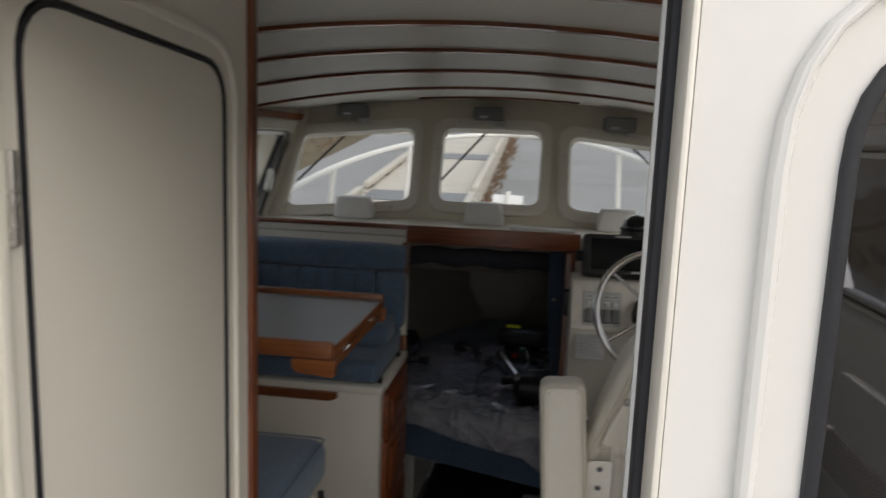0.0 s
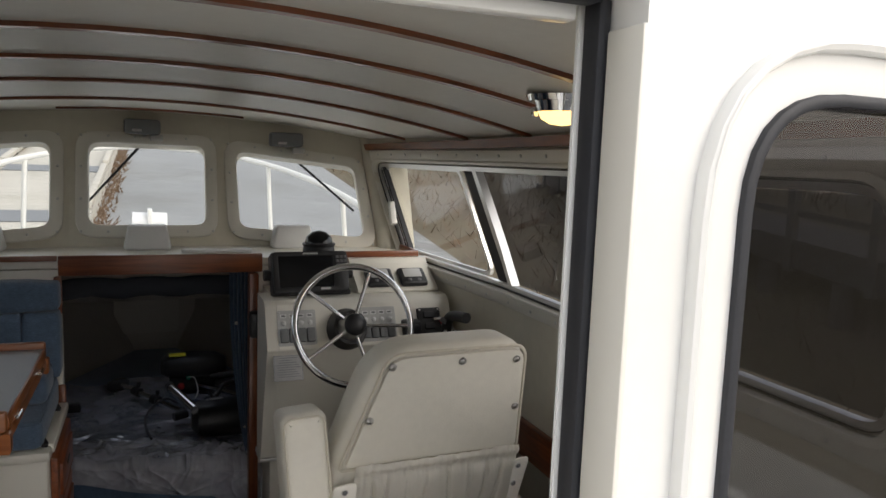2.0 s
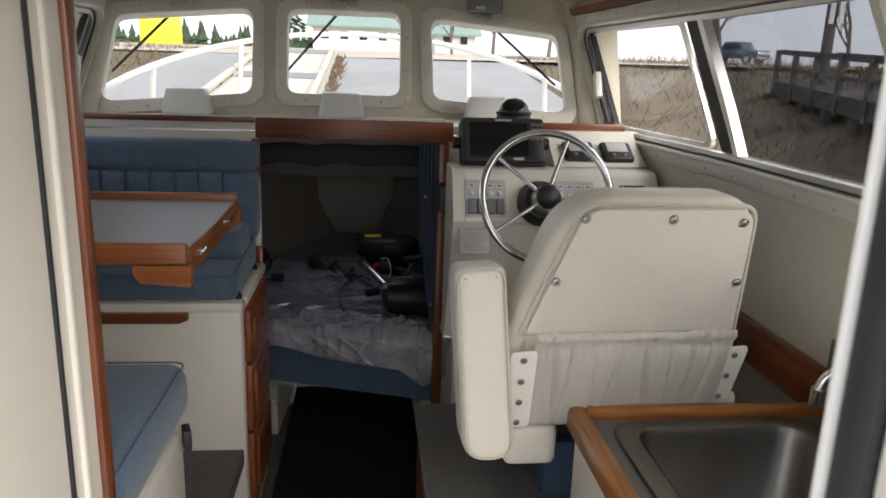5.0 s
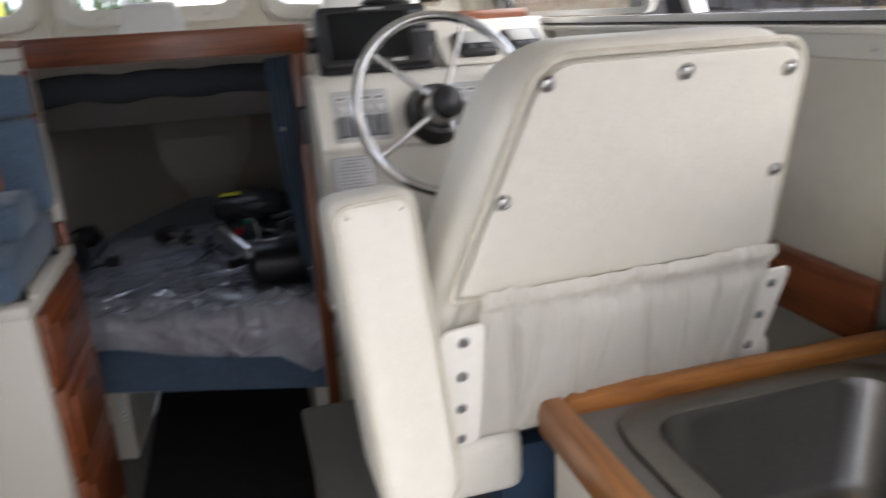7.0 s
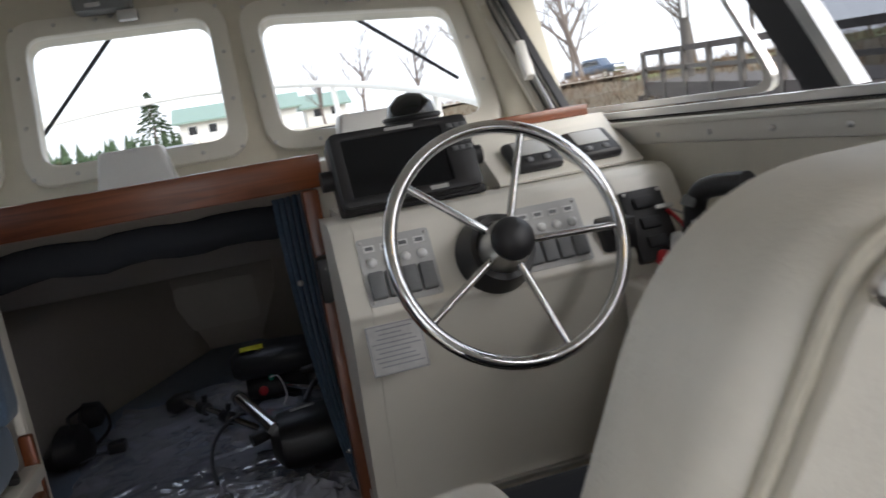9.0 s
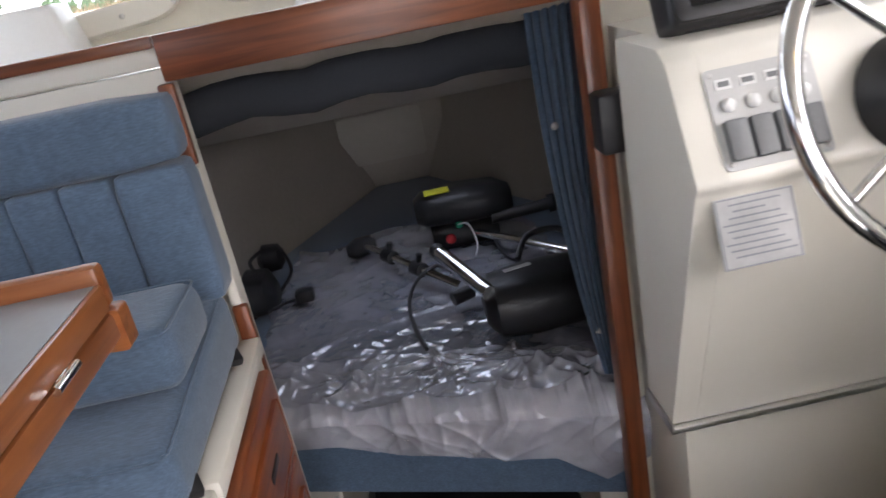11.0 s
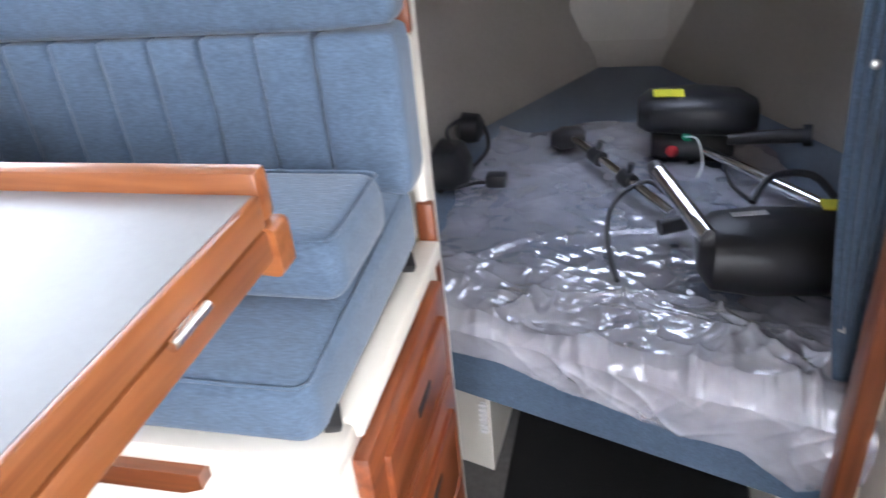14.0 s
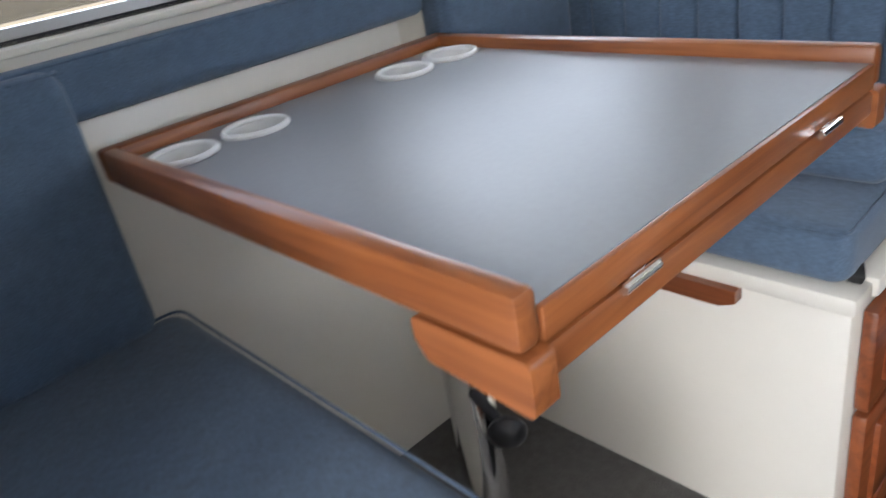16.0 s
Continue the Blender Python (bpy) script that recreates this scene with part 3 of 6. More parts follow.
def screen_panel(name, win, place, outline, opening):
    w = single(name, slab(outline, [rounded(opening, 0.045)], 0.035, place), WALL_VINYL, "cream moulded windscreen surround", "wall", kind="structure")
    f = thing(win, place(opening[0][0], 0.1, 0), "windscreen window with a cream rounded frame and screws", "window", "windscreen windows", "structure")
    part("window_frame", slab(rounded(grow(opening, 0.046), 0.075), [rounded(opening, 0.045)], -0.016, place, bevel=0.006), GELCOAT, f, "wide cream flange with rounded corners")
    g = part("pane", slab(rounded(grow(opening, 0.003), 0.045), [], 0.005, lambda u, v, d: place(u, v, d + 0.014)), GLASS, f, "clear glass", 0)
    g.visible_shadow = False
    screw_row(grow(opening, 0.026), 0.105, lambda u, v, d: place(u, v, -0.017), (0, -1, 0.2), f)


zc = lambda z: z - Z0
screen_panel("wall_windscreen_centre", "window_3", centre, [(-0.30, 0), (0.30, 0), (0.30, 0.575), (-0.30, 0.575)],
             [(-0.232, zc(1.398)), (0.197, zc(1.398)), (0.199, zc(1.712)), (-0.235, zc(1.712))])
screen_panel("wall_windscreen_starboard", "window_4", right, [(0.0, 0), (0.74, 0), (0.74, 0.50), (0.0, 0.575)],
             [(0.03, zc(1.392)), (0.533, zc(1.355)), (0.505, zc(1.645)), (0.022, zc(1.697))])
screen_panel("wall_windscreen_port", "window_5", left, [(-0.74, 0), (0.0, 0), (0.0, 0.575), (-0.74, 0.50)],
             [(-0.585, zc(1.355)), (-0.065, zc(1.395)), (-0.068, zc(1.708)), (-0.545, zc(1.660))])
wiper("windscreen_wiper", centre, -0.03, 0.468, (-0.245, 0.215))
wiper("windscreen_wiper", right, 0.235, 0.44, (0.50, 0.20))
wiper("windscreen_wiper", left, -0.33, 0.46, (-0.56, 0.20))
# corner posts between windscreen and sides
for s in (1, -1):
    a, b = Vector((0.765, 2.90, 1.24)), Vector((0.715, 3.15, 1.80))
    if s < 0:
        a.x, b.x = mirror(a.x), mirror(b.x)
    single("trim", rod(a, b, 0.042, 0.040, 16), WALL_VINYL, "rounded cream windscreen corner post", "trim", "corner posts", "structure")

# dash shelf behind the windscreen
single("dash_shelf", box(-1.19, 0.86, COMP + 0.001, 3.16, 1.290, 1.320, 0.006), GELCOAT, "cream moulded dash shelf below the windscreen", "shelf", kind="structure")

# companionway bulkhead with its opening, trimmed in teak
OPEN_L, OPEN_R, OPEN_T = -0.452, 0.158, 1.285
bm = box(-1.20, OPEN_L - 0.004, COMP, COMP + 0.03, 0.0, 1.287)
box(OPEN_R + 0.026, 0.866, COMP, COMP + 0.03, 0.0, 1.287, bm=bm)
single("wall_companionway", bm, GELCOAT, "cream bulkhead either side of the companionway", "wall", kind="structure")
b = thing("companionway_trim", (0, COMP, 1.3), "varnished teak surround of the companionway opening", "trim", kind="structure")
part("header", box(OPEN_L - 0.01, OPEN_R + 0.045, COMP - 0.018, COMP - 0.002, 1.268, 1.336, 0.004), TEAK_X, b)
part("cap", box(-1.19, OPEN_L - 0.012, COMP - 0.016, COMP - 0.002, 1.318, 1.336, 0.003), TEAK_X, b)
part("post", box(OPEN_R - 0.006, OPEN_R + 0.028, COMP - 0.050, COMP - 0.002, 0.02, 1.266, 0.004), TEAK_Z, b)
part("post", box(OPEN_L - 0.024, OPEN_L, COMP - 0.018, COMP - 0.002, 1.14, 1.266, 0.004), TEAK_Z, b)
part("post", box(OPEN_L - 0.022, OPEN_L + 0.004, COMP - 0.02, COMP - 0.002, 0.02, 0.895, 0.004), TEAK_Z, b)
part("edge_trim", box(OPEN_L - 0.022, OPEN_L - 0.002, COMP - 0.02, COMP - 0.002, 0.897, 1.138, 0.006), GELCOAT, b, "cream plastic edge")

# aft bulkhead: doorway and a window to starboard
DOOR_L, DOOR_R, DOOR_T = -0.425, 0.142, 1.825
pl = lambda u, v, d: Vector((u, BULK0 + d, v))
aft_open = [(0.235, 1.10), (0.80, 1.10), (0.80, 1.755), (0.235, 1.757)]
bm = slab([(DOOR_R, 0.0), (0.92, 0.0), (0.92, 1.80), (DOOR_R, 1.90)], [rounded(aft_open, 0.085, 7)], BULK1 - BULK0, pl)
slab([(-1.25, 0.0), (DOOR_L, 0.0), (DOOR_L, 1.90), (-1.25, 1.80)], [], BULK1 - BULK0, pl, bm)
slab([(DOOR_L, DOOR_T), (DOOR_R, DOOR_T), (DOOR_R, 1.92), (DOOR_L, 1.92)], [], BULK1 - BULK0, pl, bm)
single("wall_aft", bm, WHITE_GEL, "glossy white moulded aft bulkhead", "wall", kind="structure")
f = thing("window_6", (0.5, BULK0, 1.4), "dark aft window with a rounded black rubber frame in a white moulding", "window", kind="structure")
part("moulding", slab(rounded(grow(aft_open, 0.046), 0.14, 7), [rounded(grow(aft_open, 0.034), 0.12, 7)], -0.012, pl, bevel=0.006), WHITE_GEL, f, "raised white moulding round the window")
part("window_frame", slab(rounded(grow(aft_open, 0.004), 0.09, 7), [rounded(grow(aft_open, -0.006), 0.080, 7)], -0.006, pl, bevel=0.003), RUBBER, f, "black rubber frame")
g = part("pane", slab(rounded(grow(aft_open, -0.004), 0.080, 7), [], 0.005, lambda u, v, d: Vector((u, BULK0 + 0.012 + d, v))), SMOKED, f, "smoked glass", 0)
g.visible_shadow = False
# door frame: cream jamb, black seal and thin bright edge
f = thing("door_frame", ((DOOR_L + DOOR_R) / 2, BULK0, 0), "cream door jamb with a black rubber seal", "door frame", kind="structure")
part("jamb", box(DOOR_R - 0.006, DOOR_R - 0.001, BULK0 - 0.004, BULK1 - 0.027, 0.02, DOOR_T - 0.03, 0.002), GELCOAT, f)
part("seal", box(DOOR_R - 0.0125, DOOR_R - 0.001, BULK1 - 0.026, BULK1 - 0.004, 0.02, DOOR_T - 0.006, 0.004), RUBBER, f, "black rubber seal")
part("edge", box(DOOR_R - 0.0150, DOOR_R - 0.0005, BULK1 - 0.003, BULK1 + 0.001, 0.02, DOOR_T - 0.008, 0.003), WHITE_GEL, f, "bright white inner edge")
part("seal", box(DOOR_L + 0.001, DOOR_L + 0.012, BULK0 + 0.02, BULK1 - 0.01, 0.02, DOOR_T - 0.006, 0.004), RUBBER, f, "black rubber seal")
part("header", box(DOOR_L + 0.012, DOOR_R - 0.021, BULK1 - 0.011, BULK1 + 0.006, DOOR_T - 0.022, DOOR_T - 0.001, 0.003), WHITE_GEL, f)

part("header_seal", box(DOOR_L + 0.012, DOOR_R - 0.013, BULK0 + 0.030, BULK1 - 0.012, DOOR_T - 0.012, DOOR_T - 0.001, 0.003), RUBBER, f, "black rubber seal")

# enclosed head to port: its inboard wall with a door
HX, HY = -0.435, 1.118
pl = lambda u, v, d: Vector((HX - d, u, v))
leaf = [(0.565, 0.12), (1.005, 0.12), (1.005, 1.772), (0.565, 1.800)]
bm = slab([(BULK1, 0.0), (HY - 0.028, 0.0), (HY - 0.028, 1.93), (BULK1, 1.94)], [rounded(grow(leaf, 0.006), 0.07, 6)], 0.03, pl)
slab([(-1.2, 0.0), (HX - 0.03, 0.0), (HX - 0.03, 1.925), (-1.2, 1.80)], [], 0.03, lambda u, v, d: Vector((u, HY - 0.03 + d, v)), bm)
single("wall_head", bm, GELCOAT, "cream moulded wall of the enclosed head", "wall", kind="structure")
d = thing("door_1", (HX, 0.57, 0.12), "cream moulded head door with rounded corners, shut", "door", kind="structure")
part("leaf", slab(rounded(grow(leaf, -0.003), 0.065, 6), [], 0.02, lambda u, v, dd: Vector((HX - 0.002 - dd, u, v))), GELCOAT, d)
part("surround", slab(rounded(grow(leaf, 0.045), 0.11, 6), [rounded(grow(leaf, 0.030), 0.095, 6)], -0.006, pl, bevel=0.003), GELCOAT, d, "raised cream moulding")
# black strip round the leaf stands in for the shade in the gap
part("gap_shade", slab(rounded(grow(leaf, 0.0035), 0.07, 6), [rounded(grow(leaf, -0.0022), 0.065, 6)], 0.016, lambda u, v, dd: pl(u, v, dd - 0.002)), RUBBER, d, "black strip for the shade in the door gap")
hz = part("hinge", box(HX, HX + 0.005, 0.528, 0.552, 1.568, 1.652, 0.002), STEEL, d, "polished steel butt hinge")
part("knuckle", rod((HX + 0.006, 0.540, 1.566), (HX + 0.006, 0.540, 1.654), 0.006), STEEL, hz)
single("trim", box(HX - 0.032, HX + 0.008, HY - 0.026, HY + 0.004, 0.0, 1.915, 0.006), TEAK_Z, "varnished teak corner post of the head", "trim", "", "structure")

# hull and deck outside, closing the boat
def hull_half(y):
    """Half breadth of the deck edge at y."""
    if y < 2.6:
        return 1.27
    t = min(1, (y - 2.6) / 2.75)
    return 1.27 * math.sqrt(max(0.0, 1 - t ** 2.2))


bm = bmesh.new()
rows = []
for j in range(36):
    y = -1.6 + 6.93 * (j / 35)
    h = hull_half(y)
    rows.append([bm.verts.new((AXIS + sx * w * h, y, z)) for sx, w, z in ((-1, 0.80, -0.45), (-1, 0.95, 0.1), (-1, 1.0, 0.95), (1, 1.0, 0.95), (1, 0.95, 0.1), (1, 0.80, -0.45))])
for a, b in zip(rows, rows[1:]):
    for k in (0, 1, 3, 4):
        bm.faces.new((a[k], a[k + 1], b[k + 1], b[k]))
single("hull", bm, WHITE_GEL, "white fibreglass boat hull", "hull", kind="structure")
# unseen hatch, added so that sky light reaches the cuddy and berth
UNSEEN_HATCH = [(AXIS - 0.20, 3.42), (AXIS + 0.20, 3.42), (AXIS + 0.20, 3.84), (AXIS - 0.20, 3.84)]
edge = [(AXIS + hull_half(3.08 + 2.26 * j / 20), 3.08 + 2.26 * j / 20) for j in range(21)]
edge += [(mirror(x), y) for x, y in reversed(edge[:-1])]
single("foredeck", slab(edge, [UNSEEN_HATCH], 0.03, lambda u, v, d: Vector((u, v, 1.085 + max(0.0, 3.32 - v) * 0.335 + d))), WHITE_GEL, "white foredeck with an assumed hatch opening", "deck", kind="structure")
h = thing("unseen_hatch", (AXIS, 3.63, 1.12), "unseen smoked acrylic hatch, assumed so that light reaches the berth", "hatch", kind="structure")
part("unseen_hatch_frame", slab(grow(UNSEEN_HATCH, 0.03), [grow(UNSEEN_HATCH, -0.01)], 0.02, lambda u, v, d: Vector((u, v, 1.122 + d))), BARE_ALU, h)
g = part("pane", slab(grow(UNSEEN_HATCH, 0.0), [], 0.008, lambda u, v, d: Vector((u, v, 1.128 + d))), UNSEEN_HATCH_GLASS, h, "smoked acrylic", 0)
g.visible_shadow = False
bm = box(-1.40, 1.08, -1.6, 0.41, -0.06, -0.02)
for x in (-1.435, 1.08):
    box(x, x + 0.03, -1.6, 0.41, -0.06, 0.95, bm=bm)
box(-1.435, 1.11, -1.63, -1.60, -0.06, 0.75, bm=bm)
single("cockpit", bm, WHITE_GEL, "white moulded cockpit sole and sides", "cockpit", kind="structure")
for s in (1, -1):
    b = box(0.93, 1.105, 0.41, 3.12, 0.93, 0.96)
    if s < 0:
        b = box(mirror(1.105), mirror(0.93), 0.41, 3.12, 0.93, 0.96)
    single("side_deck", b, WHITE_GEL, "narrow white side deck", "deck", "side decks", "structure")

# forward cuddy: liner walls that run together at the bow, a flat bow panel and a ceiling
def cuddy_half(y):
    return min(0.93, (4.93 - y) * 0.55)


bm = bmesh.new()
NY = 18
rows = []
for j in range(NY + 1):
    y = COMP + 0.031 + (4.70 - COMP - 0.031) * j / NY
    h, flare = cuddy_half(y), max(0.0, min(1.0, (y - 3.3) / 1.2))
    rows.append([[bm.verts.new((AXIS + s * w, y, z)) for w, z in ((h * 0.8, 0.0), (h, 0.50), (h + 0.10 * flare, 0.72), (h * 0.97 + 0.13 * flare, 1.07))] for s in (-1, 1)])
for a, b in zip(rows, rows[1:]):
    for s in (0, 1):
        for k in range(3):
            bm.faces.new((a[s][k], a[s][k + 1], b[s][k + 1], b[s][k]))
end = rows[-1]
for k in range(3):
    bm.faces.new((end[0][k], end[0][k + 1], end[1][k + 1], end[1][k]))
single("cuddy_liner", bm, CUDDY, "beige carpet-like liner of the forward cuddy", "wall", kind="structure", smooth=30)
top = [(AXIS - 0.93, 2.732), (AXIS + 0.93, 2.732), (AXIS + 0.93, 3.43), (AXIS + 0.27, 4.71), (AXIS - 0.27, 4.71), (AXIS - 0.93, 3.43)]
single("cuddy_ceiling", slab(top, [grow(UNSEEN_HATCH, 0.005)], 0.02, lambda u, v, d: Vector((u, v, 1.035 + max(0.0, 3.415 - v) * 0.335 + d))), CUDDY, "beige lined cuddy ceiling", "ceiling", kind="structure")
p = thing("access_panel", (-0.24, 4.69, 0.57), "light beige rounded access panel on the bow wall", "panel", kind="structure")
part("cover", slab(rounded([(-0.395, 0.585), (-0.030, 0.585), (-0.030, 0.800), (-0.395, 0.800)], 0.03), [], 0.012, lambda u, v, d: Vector((u, 4.682 + d, v)), bevel=0.004), CUDDY_PANEL, p)

# ---- the things ----
# forward berth, its cushion edge runs slightly askew
bm = bmesh.new()
L, R = Vector((-0.62, 3.02)), Vector((0.23, 2.738))
BERTH = [(L.x, L.y), (R.x, R.y), (AXIS + 0.90, 2.80), (AXIS + 0.90, 3.27), (AXIS + 0.125, 4.68), (AXIS - 0.125, 4.68), (AXIS - 0.90, 3.27), (AXIS - 0.90, 3.06)]
b = thing("v_berth", (AXIS, 3.4, 0), "forward berth with a blue upholstered cushion", "bed")
part("cushion", slab(BERTH, [], 0.225, lambda u, v, d: Vector((u, v, 0.265 + d)), bevel=0.03), BLUE, b, "thick blue fabric berth cushion")
part("base", slab([(-0.62, 3.05), (-0.455, 3.0), (-0.42, 3.6), (-0.75, 3.6)], [], 0.258, lambda u, v, d: Vector((u, v, 0.005 + d))), GELCOAT, b, "cream berth base")
part("base", slab([(0.125, 2.82), (0.32, 2.78), (0.45, 3.6), (0.125, 3.6)], [], 0.258, lambda u, v, d: Vector((u, v, 0.005 + d))), GELCOAT, b, "cream berth base")
single("floor_mat", box(-0.42, 0.12, 1.9, 3.45, 0.002, 0.014, 0.004), MAT, "black rubber-backed mat on the cabin sole", "mat")


def cushion(name, x0, x1, y0, y1, z0, z1, r, parent, label="", puff=0.012, drop=0.0):
    bm = bmesh.new()
    if name == "pad":
        box(x0, x1, y0, y1, z0, z1, r, 5, bm=bm)
    else:
        box(x0, x1, y0, y1, z0, z1, bm=bm)
        bmesh.ops.subdivide_edges(bm, edges=bm.edges[:], cuts=7, use_grid_fill=True)
    c = Vector(((x0 + x1) / 2, (y0 + y1) / 2, (z0 + z1) / 2))
    h = Vector(((x1 - x0) / 2, (y1 - y0) / 2, (z1 - z0) / 2))
    for v in bm.verts:
        q = Vector(((v.co.x - c.x) / h.x, (v.co.y - c.y) / h.y, (v.co.z - c.z) / h.z))
        if name == "pad":
            v.co.z -= drop * (1 - q.y) / 2 * (1 + q.z) / 2
            continue
        inner = Vector([max(-1 + r / h[i], min(1 - r / h[i], q[i])) * h[i] for i in range(3)])
        d = Vector([q[i] * h[i] - inner[i] for i in range(3)])
        if d.length > 1e-6:
            d = d.normalized() * r
        e = puff * (1 - q.x ** 2 * (abs(q.x) < 0.999)) * (1 - q.y ** 2 * (abs(q.y) < 0.999))
        v.co = c + inner + d
        if abs(q.z) > 0.999:
            v.co.z += math.copysign(e, q.z)
    pad = part(name, bm, BLUE, parent, label, 80)
    if name == "pad":
        i = 0.18 * r
        loop = rounded([(x0 + i, y0 + i), (x1 - i, y0 + i), (x1 - i, y1 - i), (x0 + i, y1 - i)], r * 0.7, 4)
        part("seam", tube([(x, y, z1 - i - drop * (y1 - y) / (y1 - y0)) for x, y in loop], 0.0022, 5, True), BLUE, pad)
    return pad


# forward dinette bench, seen from its aft side
b = thing("dinette_bench", (-0.82, 2.47, DINETTE), "cream moulded dinette bench with teak drawer fronts", "bench", "dinette benches")
part("base", box(-1.198, -0.452, 2.25, COMP - 0.004, 0.02, 0.826, 0.012), GELCOAT, b)
part("lip", box(-1.198, -0.446, 2.240, 2.30, 0.805, 0.834, 0.008), GELCOAT, b, "moulded cream edge")
part("lip", box(-0.478, -0.440, 2.30, COMP - 0.02, 0.806, 0.838, 0.008), GELCOAT, b, "moulded cream edge")
for z0, z1 in ((0.632, 0.800), (0.405, 0.624), (0.15, 0.397)):
    dr = part("drawer", box(-0.451, -0.430, 2.278, 2.630, z0, z1, 0.006), WOOD_ORANGE_Y, b, "varnished teak drawer front")
    part("raised_panel", box(-0.4305, -0.422, 2.318, 2.592, z0 + 0.034, z1 - 0.034, 0.008), WOOD_ORANGE_Y, dr)
    part("finger_pull", box(-0.4235, -0.4195, 2.43, 2.49, z1 - 0.082, z1 - 0.068, 0.002), BLACK, dr, "dark finger slot")
part("table_ledge", slab([(-1.05, 0.785 - 0.0), (-0.625, 0.785), (-0.60, 0.795), (-0.60, 0.815), (-1.05, 0.815)], [], -0.02, lambda u, v, d: Vector((u, 2.248 + d, v - 0.008))), TEAK_X, b, "teak ledge that carries the lowered table")
for y, z in ((2.595, 0.849), (2.29, 0.846)):
    part("strap_end", turned(box(-0.009, 0.009, -0.014, 0.014, -0.007, 0.007, 0.002), pose(-0.467, y, z, 20, 15, 30)), BLACK, b, "black webbing strap end")

c = thing("seat_cushion", (-0.83, 2.48, 0.836), "blue fabric bench seat cushion", "cushion", "dinette cushions")
cushion("pad", -1.19, -0.464, 2.250, 2.66, 0.836, 0.950, 0.028, c, "", 0.003, 0.032)
c = thing("seat_cushion", (-0.83, 2.56, 0.86), "spare blue fabric cushion stacked on the bench seat", "cushion", "dinette cushions")
cushion("pad", -1.17, -0.464, 2.366, 2.545, 0.929, 1.016, 0.027, c, "", 0.004)


def backrest(name, x0, x1, y, z0, z1, s, label, seam=0.118):
    """Upholstered back with a smooth roll above, upright channels below and a broad plain border at its inboard end; s is +1 when it faces aft."""
    b = thing(name, ((x0 + x1) / 2, y, z0), label, "backrest", "dinette cushions")
    t = 0.085
    zs = z1 - seam
    cushion("roll", x0, x1, min(y, y - s * t), max(y, y - s * t), zs + 0.0005, z1, 0.024, b, "smooth padded top roll", 0.0)
    broad, pitch = 0.111, 0.076
    yy = sorted((y, y - s * (t - 0.003)))
    right = x1 - broad
    cushion("border", right, x1, yy[0], yy[1], z0, zs, 0.016, b, "", 0.0)
    while right - pitch > x0 + 0.02:
        cushion("channel", right - pitch, right, yy[0], yy[1], z0, zs, 0.0075, b, "", 0.0)
        right -= pitch
    cushion("border", x0, right, yy[0], yy[1], z0, zs, 0.0075, b, "", 0.0)
    return b


backrest("bench_backrest", -1.185, -0.453, 2.692, 0.940, 1.264, 1, "blue channelled fabric backrest on the companionway bulkhead", 0.104)

# aft dinette bench
b = thing("dinette_bench", (-0.82, 1.4, DINETTE), "cream moulded aft dinette bench", "bench", "dinette benches")
part("base", box(-1.198, -0.462, HY + 0.006, 1.60, 0.02, 0.775, 0.012), GELCOAT, b)
c = thing("seat_cushion", (-0.83, 1.4, 0.78), "blue fabric cushion on the aft dinette bench", "cushion", "dinette cushions")
cushion("pad", -1.19, -0.462, HY + 0.10, 1.685, 0.778, 0.898, 0.04, c, "", 0.008)
single("strap", turned(box(-0.008, 0.008, -0.02, 0.02, -0.022, 0.022, 0.003), pose(-0.452, 1.585, 0.765, 0, 0, 20)), BLACK, "black webbing strap end below the aft cushion", "strap")
backrest("bench_backrest", -1.15, -0.47, HY + 0.012, 0.80, 1.262, -1, "blue channelled fabric backrest on the wall of the head")
c = thing("side_cushion", (-1.17, 1.9, 1.19), "long blue fabric bolster along the port side", "cushion", "dinette cushions")
cushion("pad", -1.198, -1.155, 1.28, 2.24, 1.192, 1.272, 0.02, c, "", 0.0)
cushion("pad", -1.198, -1.125, 2.245, 2.60, 0.90, 1.268, 0.025, c, "", 0.0)
cushion("pad", -1.198, -1.135, 1.22, 1.635, 0.89, 1.265, 0.025, c, "", 0.0)
single("side_panel", box(-1.198, -1.186, HY + 0.01, 2.24, DINETTE, 1.19, 0.003), GELCOAT, "cream panel along the port side below the bolster", "panel", kind="structure")

# dinette table
t = thing("dinette_table", (-0.79, 1.93, DINETTE), "dinette table with a grey laminate top and teak fiddles", "table")
TX0, TX1, TY0, TY1 = -1.125, -0.446, 1.650, 2.226
CUPS = (1.705, 1.808, 2.069, 2.166)
CUPX = TX0 + 0.085
holes = [[(CUPX + 0.0385 * math.cos(k * math.tau / 28), cy + 0.0385 * math.sin(k * math.tau / 28)) for k in range(28)] for cy in CUPS]
part("tabletop", slab([(TX0 + 0.0095, TY0 + 0.0105), (TX1 - 0.0055, TY0 + 0.0105), (TX1 - 0.0055, TY1 - 0.0105), (TX0 + 0.0095, TY1 - 0.0105)], holes, 0.022, lambda u, v, d: Vector((u, v, 1.120 + d))), TABLETOP, t, "grey laminate top")
part("fiddle", box(TX0, TX1, TY0 - 0.012, TY0 + 0.010, 1.116, 1.160, 0.006), OAK_X, t)
part("fiddle", box(TX0, TX1, TY1 - 0.010, TY1 + 0.012, 1.116, 1.160, 0.006), OAK_X, t)
part("fiddle", box(TX0 - 0.020, TX0 + 0.009, TY0 - 0.012, TY1 + 0.012, 1.116, 1.160, 0.006), OAK_Y, t)
